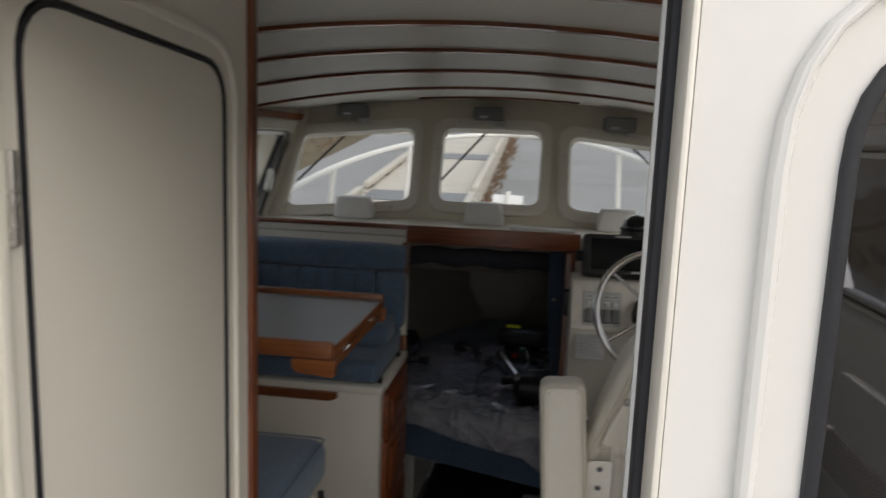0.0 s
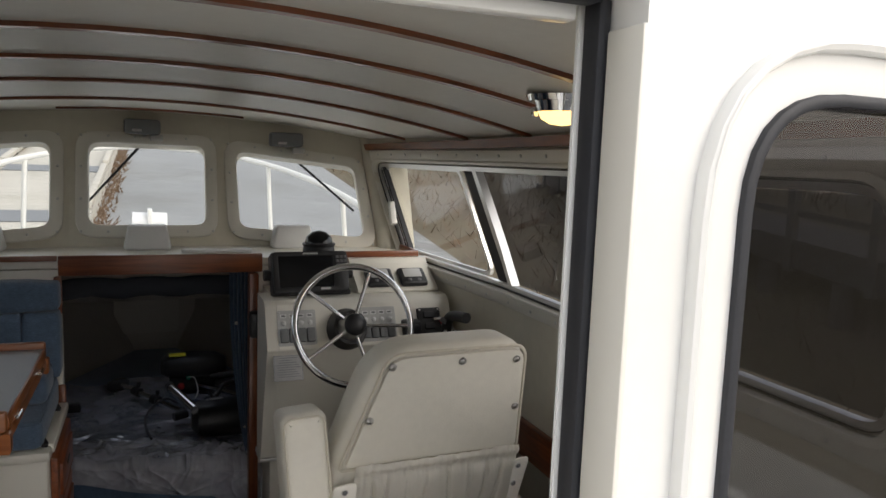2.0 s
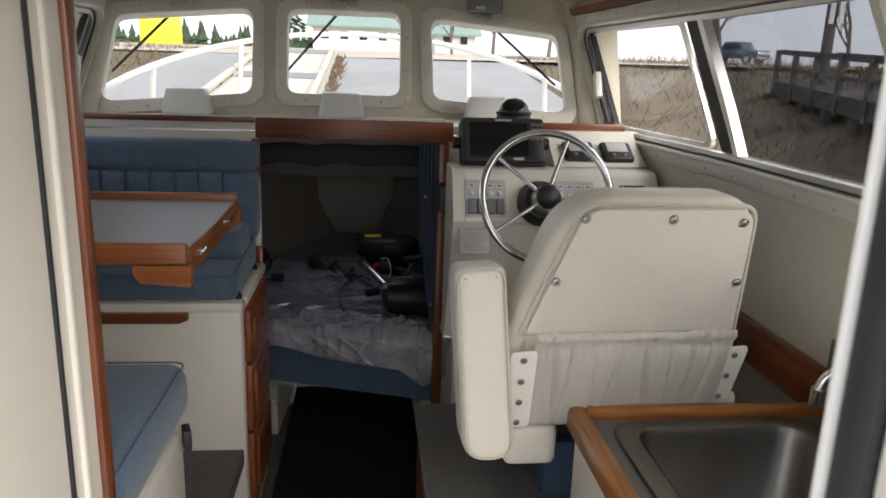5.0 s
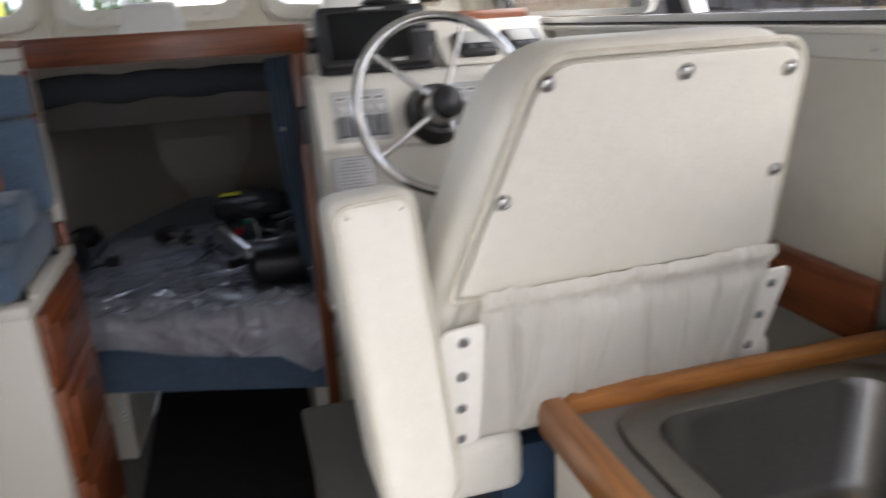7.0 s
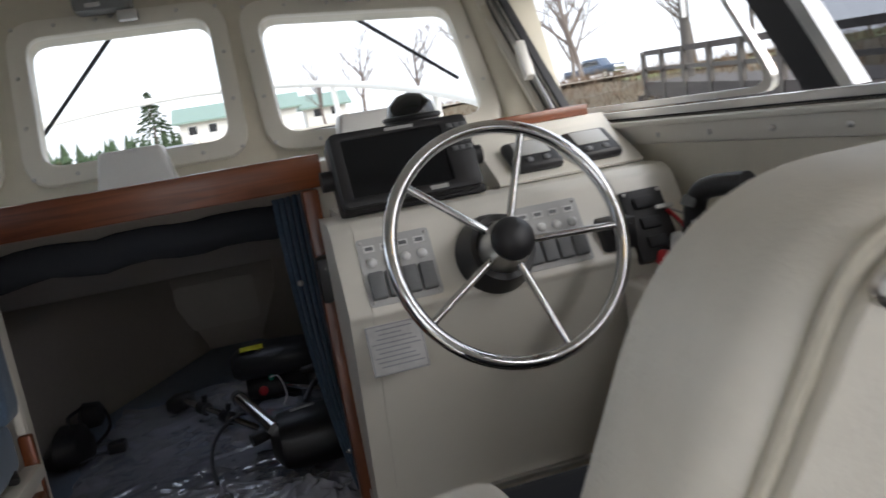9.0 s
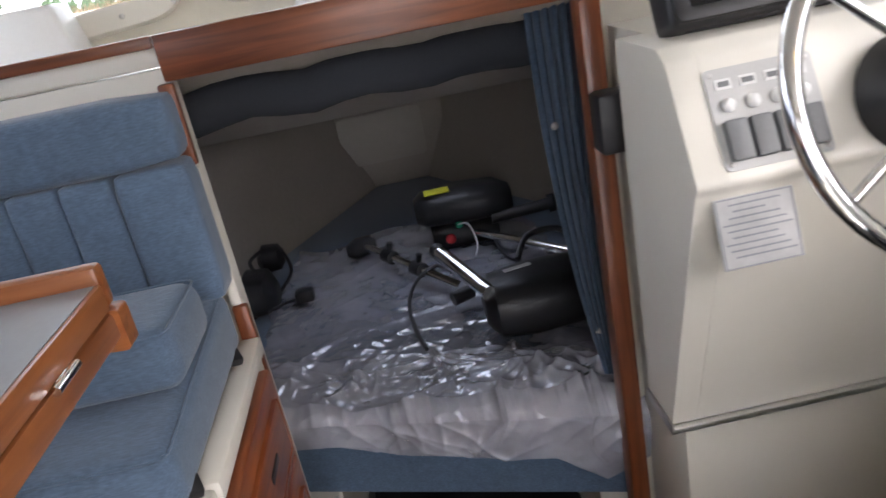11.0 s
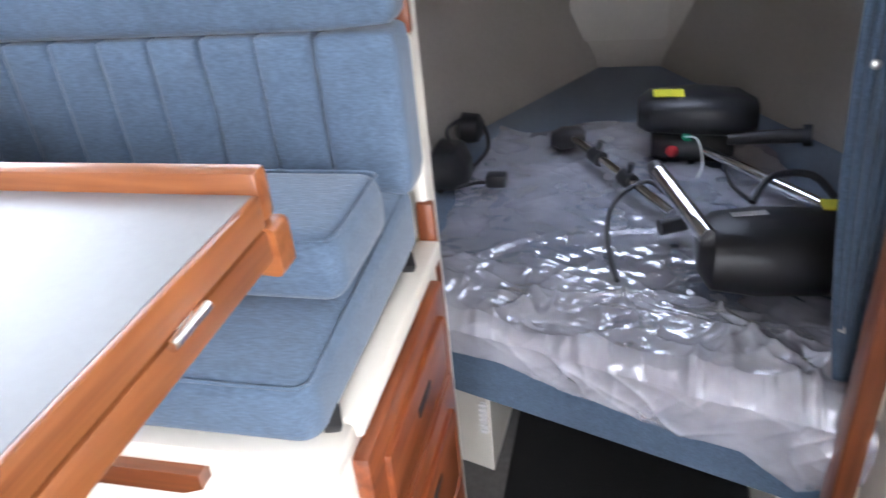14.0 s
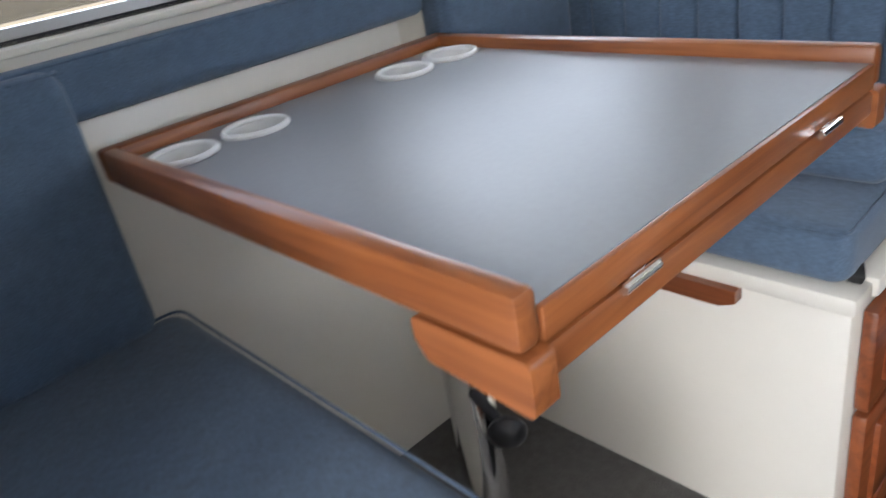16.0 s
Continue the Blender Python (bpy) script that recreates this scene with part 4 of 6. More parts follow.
part("edge_strip", box(TX1 - 0.0050, TX1 + 0.001, TY0 + 0.011, TY1 - 0.011, 1.116, 1.1425, 0.0015), OAK_Y, t, "flush teak edge")
part("leaf_rail", box(TX1 - 0.030, TX1 + 0.001, TY0 - 0.010, TY1 + 0.008, 1.084, 1.113, 0.005), OAK_Y, t, "teak rail of the folded leaf")
for y0, y1 in ((TY0 - 0.013, TY0 + 0.012), (TY1 - 0.012, TY1 + 0.013)):
    part("leaf_end", slab(rounded([(TX1 - 0.105, 1.118), (TX1 - 0.105, 1.098), (TX1 - 0.094, 1.082), (TX1 + 0.007, 1.074), (TX1 + 0.007, 1.118)], 0.006, 3), [], y1 - y0, lambda u, v, d, y0=y0: Vector((u, y0 + d, v - 0.0035))), OAK_X, t, "teak end of the folded leaf")
for y in (1.763, 2.092):
    h = part("latch", rod((TX1 + 0.005, y - 0.022, 1.114), (TX1 + 0.005, y + 0.022, 1.114), 0.0042), CHROME, t, "chrome barrel latch")
    part("plate", box(TX1 + 0.0012, TX1 + 0.003, y - 0.009, y + 0.009, 1.110, 1.118, 0.0008), CHROME, h)
for cy in CUPS:
    cup = part("cup_holder", tube([(TX0 + 0.085 + 0.041 * math.cos(a * math.tau / 28), cy + 0.041 * math.sin(a * math.tau / 28), 1.1445) for a in range(28)], 0.0045, 8, True), WHITE_PLASTIC, t, "white plastic cup holder rim")
    bm = bmesh.new()
    loops = [[bm.verts.new((CUPX + r_ * math.cos(k * math.tau / 28), cy + r_ * math.sin(k * math.tau / 28), z_)) for k in range(28)] for r_, z_ in ((0.0378, 1.1455), (0.0365, 1.13), (0.0335, 1.085), (0.029, 1.078), (0.010, 1.077))]
    for a, b2 in zip(loops, loops[1:]):
        for k in range(28):
            bm.faces.new((a[k], a[(k + 1) % 28], b2[(k + 1) % 28], b2[k]))
    bm.faces.new(loops[-1])
    part("cup", bm, WHITE_PLASTIC, cup, "white recessed cup", 60)
part("pedestal", rod((-0.79, 1.875, DINETTE), (-0.79, 1.875, 1.117), 0.032, 0.032, 20), CHROME, t, "chrome pedestal tube")
part("pedestal_foot", rod((-0.79, 1.875, DINETTE), (-0.79, 1.875, DINETTE + 0.02), 0.09, 0.085, 24), STEEL, t)
k = part("clamp", rod((-0.765, 1.86, 0.80), (-0.715, 1.855, 0.775), 0.008), BLACK, t, "black clamp")
part("knob", dome((-0.705, 1.853, 0.770), 0.026, (1, -1, -0.3), 0.7), BLACK, k, "black knob")

# galley counter with sink; its forward edge runs slightly aft towards the side
def skew(bm):
    for v in bm.verts:
        if v.co.y > 1.36:
            v.co.y += 0.006 - (v.co.x - 0.306) * 0.012
    return bm



g = thing("galley_counter", (0.58, 1.0, 0), "galley cabinet with a grey laminate top and teak fiddle", "cabinet")
CX0, CX1, CY0, CY1, CZ = 0.306, 0.866, 0.48, 1.445, 0.868
basin = [(0.405, 0.88), (0.742, 0.88), (0.742, 1.388), (0.405, 1.388)]
part("body", skew(box(CX0 + 0.012, CX1 - 0.002, CY0 + 0.005, CY1 - 0.01, 0.01, CZ - 0.20, 0.006)), GELCOAT, g, "cream cabinet body")
part("apron", box(CX0 + 0.012, CX0 + 0.03, CY0 + 0.005, CY1 - 0.01, CZ - 0.199, CZ - 0.026, 0.003), GELCOAT, g, "cream front")
part("worktop", skew(slab([(CX0 + 0.016, CY0 + 0.005), (CX1 - 0.003, CY0 + 0.005), (CX1 - 0.003, CY1 - 0.016), (CX0 + 0.016, CY1 - 0.016)], [rounded(basin, 0.06, 6)], 0.024, lambda u, v, d: Vector((u, v, CZ - 0.024 + d)))), LAMINATE, g, "grey laminate worktop")
part("fiddle", skew(box(CX0, CX0 + 0.030, CY0 + 0.005, CY1 + 0.012, CZ - 0.03, CZ + 0.022, 0.007)), HONEY_Y, g, "teak fiddle rail")
part("fiddle", skew(box(CX0 + 0.030, CX1 - 0.020, CY1 - 0.016, CY1 + 0.012, CZ - 0.03, CZ + 0.022, 0.007)), HONEY_X, g, "teak fiddle rail")
part("splashback", box(CX1 - 0.018, CX1 - 0.005, CY0 + 0.005, CY1 + 0.040, CZ + 0.001, CZ + 0.136, 0.003), LAMINATE, g, "grey laminate splashback with a teak cap")
part("splash_cap", box(CX1 - 0.018, CX1 - 0.005, CY0 + 0.005, CY1 + 0.040, CZ + 0.137, CZ + 0.144, 0.002), HONEY_Y, g)
s = thing("sink", (0.58, 1.1, CZ), "brushed steel sink set in the galley worktop", "sink")
part("rim", slab(rounded(grow(basin, 0.035), 0.085, 7), [rounded(grow(basin, -0.004), 0.06, 7)], 0.006, lambda u, v, d: Vector((u, v, CZ + 0.0015 + d)), bevel=0.003), SINK_STEEL, s)
bm = bmesh.new()
loops = []
for dz, ins, rr in ((0.007, 0.004, 0.06), (-0.008, 0.010, 0.06), (-0.13, 0.020, 0.06), (-0.148, 0.040, 0.05), (-0.150, 0.10, 0.03)):
    loops.append([bm.verts.new((u, v, CZ + dz)) for u, v in rounded(grow(basin, -ins), rr, 7)])
for a, b2 in zip(loops, loops[1:]):
    for k in range(len(a)):
        bm.faces.new((a[k], a[(k + 1) % len(a)], b2[(k + 1) % len(a)], b2[k]))
bm.faces.new(loops[-1])
part("bowl", bm, SINK_STEEL, s, "", 60)
f = thing("tap", (0.80, 1.275, CZ), "chrome swan-neck galley tap", "tap")
part("base", rod((0.80, 1.275, CZ + 0.001), (0.80, 1.275, CZ + 0.03), 0.022, 0.016), CHROME, f)
part("spout", tube(smooth_path([(0.80, 1.275, CZ + 0.02), (0.80, 1.275, CZ + 0.10), (0.785, 1.278, CZ + 0.152), (0.75, 1.284, CZ + 0.168), (0.715, 1.289, CZ + 0.152), (0.702, 1.291, CZ + 0.125)], 5), 0.010, 12), CHROME, f)
part("nozzle", rod((0.702, 1.291, CZ + 0.128), (0.701, 1.291, CZ + 0.098), 0.013), CHROME, f)
single("trim", box(0.838, 0.862, CY1 + 0.043, 2.02, 0.84, 0.942, 0.004), TEAK_Y, "varnished teak kick board along the starboard side", "trim", "", "structure")

# helm seat base
b = thing("helm_cabinet", (0.43, 1.7, 0), "cream seat base cabinet with a grey laminate top and teak front", "cabinet")
part("body", box(0.06, 0.864, 1.50, 2.02, 0.02, 0.58, 0.010), GELCOAT, b)
part("top", box(0.045, 0.866, 1.475, 2.05, 0.582, 0.606, 0.006), LAMINATE, b, "grey laminate top")
part("locker_door", box(0.050, 0.0595, 1.56, 1.96, 0.08, 0.54, 0.004), TEAK_Y, b, "varnished teak locker door")

# helm seat
h = thing("helm_chair", (0.43, 1.6, 0.61), "cream vinyl helm seat with folded armrest and ruched pocket", "chair")
LEAN_B = (1.453 - 1.390) / (1.276 - 1.0)
def back_place(u, v, d):
    """u across from the seat's middle, v up, d forward from the back panel."""
    return Vector((0.428 + u, 1.390 + (1.276 - v) * LEAN_B + 0.045 * (u + 0.139) + d, v))
shell = [(-0.283, 0.93), (0.200, 0.93), (0.186, 1.312), (-0.165, 1.312)]
part("backrest", slab(rounded(shell, [0.03, 0.03, 0.07, 0.13], 8), [], 0.105, lambda u, v, d: back_place(u, v, 0.105 - d + 0.004), bevel=0.036, seg=5), VINYL, h, "padded cream vinyl backrest")
inner = [(-0.223, 1.044), (0.189, 1.044), (0.172, 1.291), (-0.139, 1.291)]
part("back_panel", slab(rounded(inner, [0.01, 0.01, 0.035, 0.05], 6), [], 0.010, lambda u, v, d: back_place(u, v, 0.003 - d), bevel=0.003), VINYL, h, "stiff vinyl-covered back panel")
part("piping", tube([back_place(u, v, 0.003) for u, v in rounded(grow(inner, 0.008), [0.01, 0.01, 0.04, 0.055], 6)], 0.004, 6, True), VINYL_PIPE, h, "cream piping")
for u, v in ((-0.139 + 0.0, 1.274), (0.02, 1.274), (0.154, 1.268), (-0.178, 1.154), (0.170, 1.149)):
    sc = part("button_screw", dome(back_place(u, v, -0.008), 0.0066, (0, -1, 0), 0.5), STEEL, h, "steel screw in a cup washer")
    part("cup_washer", tube([back_place(u + 0.007 * math.cos(a * math.tau / 14), v + 0.007 * math.sin(a * math.tau / 14), -0.008) for a in range(14)], 0.0022, 6, True), STEEL, sc)
# ruched pocket: a frilled heading gathered on elastic, loose folds hanging below it
bm = bmesh.new()
NU, NV = 220, 22
gr = []
for j in range(NV + 1):
    f_ = j / NV
    v = 1.051 - (1.051 - 0.842) * f_
    row = []
    for i in range(NU + 1):
        s_ = i / NU
        u = -0.202 + 0.392 * s_
        ends = min(1.0, 9 * s_, 9 * (1 - s_))
        pinch = max(0.0, 1 - abs(f_ - 0.125) / 0.05)
        frill = 0.0105 * (noise.noise((s_ * 19, 0.3, 1.3)) + 0.35 * noise.noise((s_ * 40, f_ * 3, 5.1))) * max(0.0, 1 - f_ / 0.30)
        crease = sum(1.5 * a_ * max(0.0, 1 - abs(s_ - c_ - 0.05 * (f_ - 0.15) * k_) / w_) for c_, w_, a_, k_ in ((0.10, 0.020, 0.011, 1), (0.19, 0.016, 0.009, -1), (0.30, 0.022, 0.008, 0.5), (0.42, 0.014, 0.006, -1.5), (0.55, 0.020, 0.009, 1), (0.68, 0.016, 0.007, 0.4), (0.80, 0.020, 0.010, -1), (0.90, 0.014, 0.009, -2)))
        loose = 0.010 * noise.noise((s_ * 8, f_ * 1.4, 7.7)) + 0.003 * noise.noise((s_ * 12, f_ * 1.1, 2.7))
        body = min(1.0, max(0.0, (f_ - 0.13) / 0.12))
        fall = 1.0 - 0.65 * f_ ** 2
        bulge = 0.018 * math.sin(math.pi * min(1.0, 0.12 + 0.80 * f_)) * (1 - (2 * s_ - 1) ** 6)
        puffs = 0.55 + 0.9 * abs(noise.noise((s_ * 23, 0.4, 9.2)))
        heading = 0.014 * puffs * math.exp(-((f_ - 0.060) / 0.040) ** 2)
        gather = 0.010 * abs(noise.noise((s_ * 27 + 0.6 * f_, 1.7, 4.4))) * math.exp(-((f_ - 0.19) / 0.10) ** 2)
        depth = 0.008 + heading - 0.004 * pinch + gather + body * bulge + 0.4 * frill + body * fall * ends * (loose - 0.8 * crease)
        row.append(bm.verts.new(back_place(u * (1 + 0.02 * f_), v + (0.0035 * noise.noise((s_ * 26, 3.0, 0.5)) if j == 0 else 0.0), -0.010 - max(0.001, depth))))
    gr.append(row)
for j in range(NV):
    for i in range(NU):
        bm.faces.new((gr[j][i], gr[j][i + 1], gr[j + 1][i + 1], gr[j + 1][i]))
bmesh.ops.solidify(bm, geom=bm.faces[:], thickness=0.003)
part("pocket", bm, POCKET, h, "ruched cream vinyl pocket", 80)
for u0, u1, lean in ((-0.248, -0.196, 0.0), (0.170, 0.226, 0.022)):
    fl = part("pocket_flap", slab(rounded([(u0 - lean, 0.838), (u1 - lean, 0.838), (u1, 1.014), (u0, 1.010)], 0.010, 3), [], 0.006, lambda u, v, d: back_place(u, v, -0.016 - d), bevel=0.002), POCKET, h, "lightened vinyl flap with snap fasteners")
    for k in range(4):
        sn = part("snap", dome(back_place((u0 + u1) / 2 - lean * k / 4, 0.994 - 0.0475 * k, -0.0235), 0.0058, (0, -1, 0), 0.5), GREY_PLASTIC, fl, "dark metal snap")
        part("ring", tube([back_place((u0 + u1) / 2 - lean * k / 4 + 0.0062 * math.cos(a_ * math.tau / 14), 0.994 - 0.0475 * k + 0.0062 * math.sin(a_ * math.tau / 14), -0.0225) for a_ in range(14)], 0.0013, 6, True), STEEL, fl)
part("lower_back", box(0.19, 0.66, 1.475, 1.50, 0.835, 0.90, 0.01), VINYL, h, "cream vinyl lower back")
part("seat_corner", box(0.188, 0.298, 1.478, 1.56, 0.742, 0.833, 0.02, 4), VINYL, h, "cream vinyl corner of the seat")
part("seat_cushion", box(0.20, 0.70, 1.565, 2.02, 0.75, 0.895, 0.045, 4), NAVY, h, "padded seat under a near-black cover")
part("pedestal", box(0.30, 0.58, 1.58, 1.88, 0.607, 0.74, 0.01), BLUE_DARK, h, "dark seat pedestal")
ARM = pose(0.131, 1.457, 0.985, -9, -4, 0)
arm_line = rounded([(-0.049, -0.183), (0.049, -0.183), (0.049, 0.183), (-0.049, 0.183)], [0.050, 0.042, 0.024, 0.024], 6)
am = turned(slab(arm_line, [], 0.104, lambda u, v, d: Vector((u, 0.052 - d, v)), bevel=0.022, seg=4), ARM)
a = part("armrest", am, VINYL, h, "padded cream armrest, folded up")
part("piping", turned(tube([(u * 0.86, -0.0508, v * 0.955) for u, v in arm_line], 0.0022, 6, True), ARM), VINYL_PIPE, a)
part("armrest", box(0.606, 0.676, 1.55, 1.86, 0.99, 1.08, 0.032, 5), VINYL, h, "padded cream armrest, lowered")

# helm console
c = thing("helm_console", (0.5, 2.45, 0.70), "cream moulded helm console", "console")
prof = [(2.448, 0.655), (2.312, 1.060), (2.303, 1.072), (2.375, 1.205), (2.40, 1.218), (COMP - 0.003, 1.218), (COMP - 0.003, 0.655)]
wing = prof[:5] + [(2.545, 1.218), (2.545, 0.655)]
part("body", slab(rounded(prof, [0.004, 0.02, 0.012, 0.03, 0.02, 0.002, 0.002], 4), [], 0.606, lambda u, v, d: Vector((0.206 + d, u, v)), slab(rounded(wing, [0.004, 0.02, 0.012, 0.03, 0.02, 0.006, 0.006], 4), [], 0.0375, lambda u, v, d: Vector((0.168 + d, u, v)))), GELCOAT, c)
pod = [(2.445, 1.2185), (2.590, 1.305), (2.610, 1.322), (COMP - 0.004, 1.322), (COMP - 0.004, 1.2185)]
part("gauge_pod", slab(rounded(pod, 0.008, 3), [], 0.302, lambda u, v, d: Vector((0.505 + d, u, v))), GELCOAT, c, "raised cream gauge pod")
part("kick", box(0.206, 0.864, 2.50, COMP - 0.004, 0.02, 0.653, 0.006), GELCOAT, c, "recessed cream lower front")
part("bottom_edge", box(0.166, 0.864, 2.437, 2.449, 0.645, 0.6545, 0.001), BARE_ALU, c, "bright lower edge strip")
part("side_edge", box(0.163, 0.1675, 2.437, 2.545, 0.645, 0.662, 0.001), BARE_ALU, c, "bright lower edge strip")
part("wood_back", box(0.44, 0.790, COMP - 0.062, COMP - 0.047, 1.322, 1.345, 0.003), TEAK_X, c, "teak lip behind the gauges")
part("wood_back", box(0.777, 0.792, COMP - 0.046, 2.84, 1.322, 1.345, 0.003), TEAK_Y, c, "teak lip behind the gauges")


def face_point(x, s, out=0.0):
    """On the sloping switch face: s from 0 (bottom) to 1 (top)."""
    a, b = Vector((0, 2.3075, 1.075)), Vector((0, 2.372, 1.200))
    n = Vector((0, -(b - a).z, (b - a).y)).normalized()
    p = a.lerp(b, s) + n * out
    return Vector((x, p.y, p.z))


def face_place(x, s):
    v = (face_point(0, 1) - face_point(0, 0)).normalized()
    return plane_at(face_point(x, s), (1, 0, 0), v)


def switch_panel(x0, n):
    q = thing("switch_panel", face_point(x0, 0.1), "light grey panel of rocker switches and breakers", "switch panel", "helm switch panels")
    W, H = 0.125, 0.118
    part("plate", slab(rounded([(0, 0), (W, 0), (W, H), (0, H)], 0.006, 3), [], 0.004, lambda u, v, d: face_place(x0, 0.06)(u, v, d + 0.0005)), PANEL_GREY, q)
    up = lambda u, v, o: face_place(x0, 0.06)(u, v, o)
    for k in range(n):
        u = 0.0195 + k * 0.0287
        part("rocker", slab(rounded([(u - 0.0125, 0.010), (u + 0.0125, 0.010), (u + 0.0125, 0.056), (u - 0.0125, 0.056)], 0.003, 2), [], 0.012, lambda a, b_, d: up(a, b_, d * 1.0 + 0.004), bevel=0.002), GREY_PLASTIC, q, "grey rocker switch")
        part("breaker", dome(up(u, 0.074, 0.007), 0.0088, up(0, 0, 1) - up(0, 0, 0), 0.7), WHITE_PLASTIC, q, "white push breaker")
        part("legend", slab([(u - 0.0095, 0.093), (u + 0.0095, 0.093), (u + 0.0095, 0.105), (u - 0.0095, 0.105)], [], 0.0012, lambda a, b_, d: up(a, b_, d + 0.0046)), WHITE_PLASTIC, q, "small label tile")
        part("legend_mark", slab([(u - 0.0065, 0.096), (u + 0.0065, 0.096), (u + 0.0065, 0.102), (u - 0.0065, 0.102)], [], 0.0008, lambda a, b_, d: up(a, b_, d + 0.0060)), GREY_PLASTIC, q, "dark printed mark")
    for u in (0.007, W - 0.007):
        for v in (0.007, H - 0.007):
            part("screw", dome(up(u, v, 0.005), 0.003, up(0, 0, 1) - up(0, 0, 0), 0.5, seg=8), STEEL, q)


switch_panel(0.205, 4)
switch_panel(0.480, 4)
q = thing("notice_plate", (0.243, 2.314, 1.0), "small printed notice on the console, too fine to read", "label")
LM = pose(0.0, 2.3145, 1.050, -18.5, 0, 0)
part("plate", turned(box(0.188, 0.282, -0.002, 0.0015, -0.080, 0.002, 0.0005), LM), LABEL_GREY, q, "grey paper label")
for k in range(9):
    w = 0.040 if k > 1 else 0.03
    part("print_line", turned(box(0.235 - w + 0.004 * (k % 3), 0.235 + w - 0.006 * ((k * 7) % 4), -0.0028, -0.0021, -0.0078 - 0.0075 * k, -0.0058 - 0.0075 * k), LM), PRINT, q)

for x0, x1, z0, z1 in ((0.1895, 0.2805, -0.0795, -0.0780), (0.1895, 0.2805, -0.0005, 0.0010), (0.1895, 0.1910, -0.0778, -0.0007), (0.2790, 0.2805, -0.0778, -0.0007)):
    part("border", turned(box(x0, x1, -0.0028, -0.0021, z0, z1), LM), PRINT, q)

# steering wheel
w = thing("steering_wheel", (0.424, 2.25, 1.166), "polished steel five-spoke boat steering wheel with black hub", "steering wheel")
hub = Vector((0.435, 2.228, 1.164))
ax = Vector((0.03, -0.93, 0.36)).normalized()
e1 = Vector((1, 0, 0.0)) - ax * ax.x
e1.normalize()
e2 = ax.cross(e1)
if e2.z < 0:
    e2 = -e2
WR = 0.193
rim_c = hub - ax * 0.015
part("rim", tube([rim_c + (e1 * math.cos(a * math.tau / 72) + e2 * math.sin(a * math.tau / 72)) * WR for a in range(72)], 0.0115, 14, True), CHROME, w)
for k in range(5):
    a = radians(72 * k - 3)
    d = e1 * math.cos(a) + e2 * math.sin(a)
    part("spoke", rod(hub - ax * 0.03 + d * 0.03, rim_c + d * WR, 0.0068, 0.0062, 10), CHROME, w)
part("hub_cone", rod(hub - ax * 0.06, hub - ax * 0.005, 0.046, 0.036, 28), STEEL, w)
part("hub_cap", dome(hub, 0.036, ax, 0.62, seg=24), BLACK, w, "black hub cap")
part("bezel", rod(hub - ax * 0.105, hub - ax * 0.055, 0.070, 0.056, 32), BLACK, w, "black helm bezel")

# chart plotter
p = thing("chart_plotter", (0.36, 2.48, 1.218), "black chart plotter with a dark screen on a bracket", "chart plotter")
PM = pose(0.335, 2.480, 1.292, -22, 0, 3) @ Matrix.Scale(0.94, 4)
part("case", turned(box(-0.142, 0.142, -0.022, 0.045, -0.078, 0.080, 0.014, 3), PM), BLACK, p)
part("bezel", turned(slab(rounded([(-0.139, -0.074), (0.139, -0.074), (0.139, 0.076), (-0.139, 0.076)], 0.014, 4), [rounded([(-0.118, -0.056), (0.082, -0.056), (0.082, 0.060), (-0.118, 0.060)], 0.004, 2)], 0.008, lambda u, v, d: Vector((u, -0.022 - d, v)), bevel=0.003), PM), BLACK, p)
part("screen", turned(box(-0.119, 0.083, -0.0255, -0.0225, -0.057, 0.061), PM), SCREEN, p, "dark unlit screen")
for r_ in range(4):
    for c_ in range(3):
        part("key", turned(box(0.094 + 0.0145 * c_, 0.106 + 0.0145 * c_, -0.034, -0.029, 0.048 - 0.016 * r_, 0.058 - 0.016 * r_, 0.002), PM), GREY_PLASTIC, p)
part("badge", turned(box(-0.028, 0.028, -0.0310, -0.0302, 0.0645, 0.0705), PM), PANEL_GREY, p, "plain light maker's mark")
part("badge", turned(box(0.030, 0.066, -0.0310, -0.0302, -0.0685, -0.0605), PM), PANEL_GREY, p, "plain light maker's mark")
part("bracket", box(0.225, 0.475, 2.45, 2.53, 1.2195, 1.235, 0.004), BLACK, p, "black mounting bracket")
for x in (-0.152, 0.152):
    part("knob", turned(rod((x - 0.012, 0.015, 0.0), (x + 0.012, 0.015, 0.0), 0.02, 0.02, 14), PM), BLACK, p)

# compass
q = thing("compass", (0.42, 2.60, 1.33), "black dome compass on the dash", "compass")
part("base", rod((0.395, 2.62, 1.319), (0.395, 2.62, 1.375), 0.062, 0.055, 28), BLACK, q)
part("hood", dome((0.395, 2.62, 1.378), 0.052, (0, 0, 1), 0.95, seg=24), SCREEN, q, "glossy dark dome")
part("collar", tube([(0.395 + 0.054 * math.cos(a * math.tau / 30), 2.62 + 0.054 * math.sin(a * math.tau / 30), 1.376) for a in range(30)], 0.006, 8, True), BLACK, q)

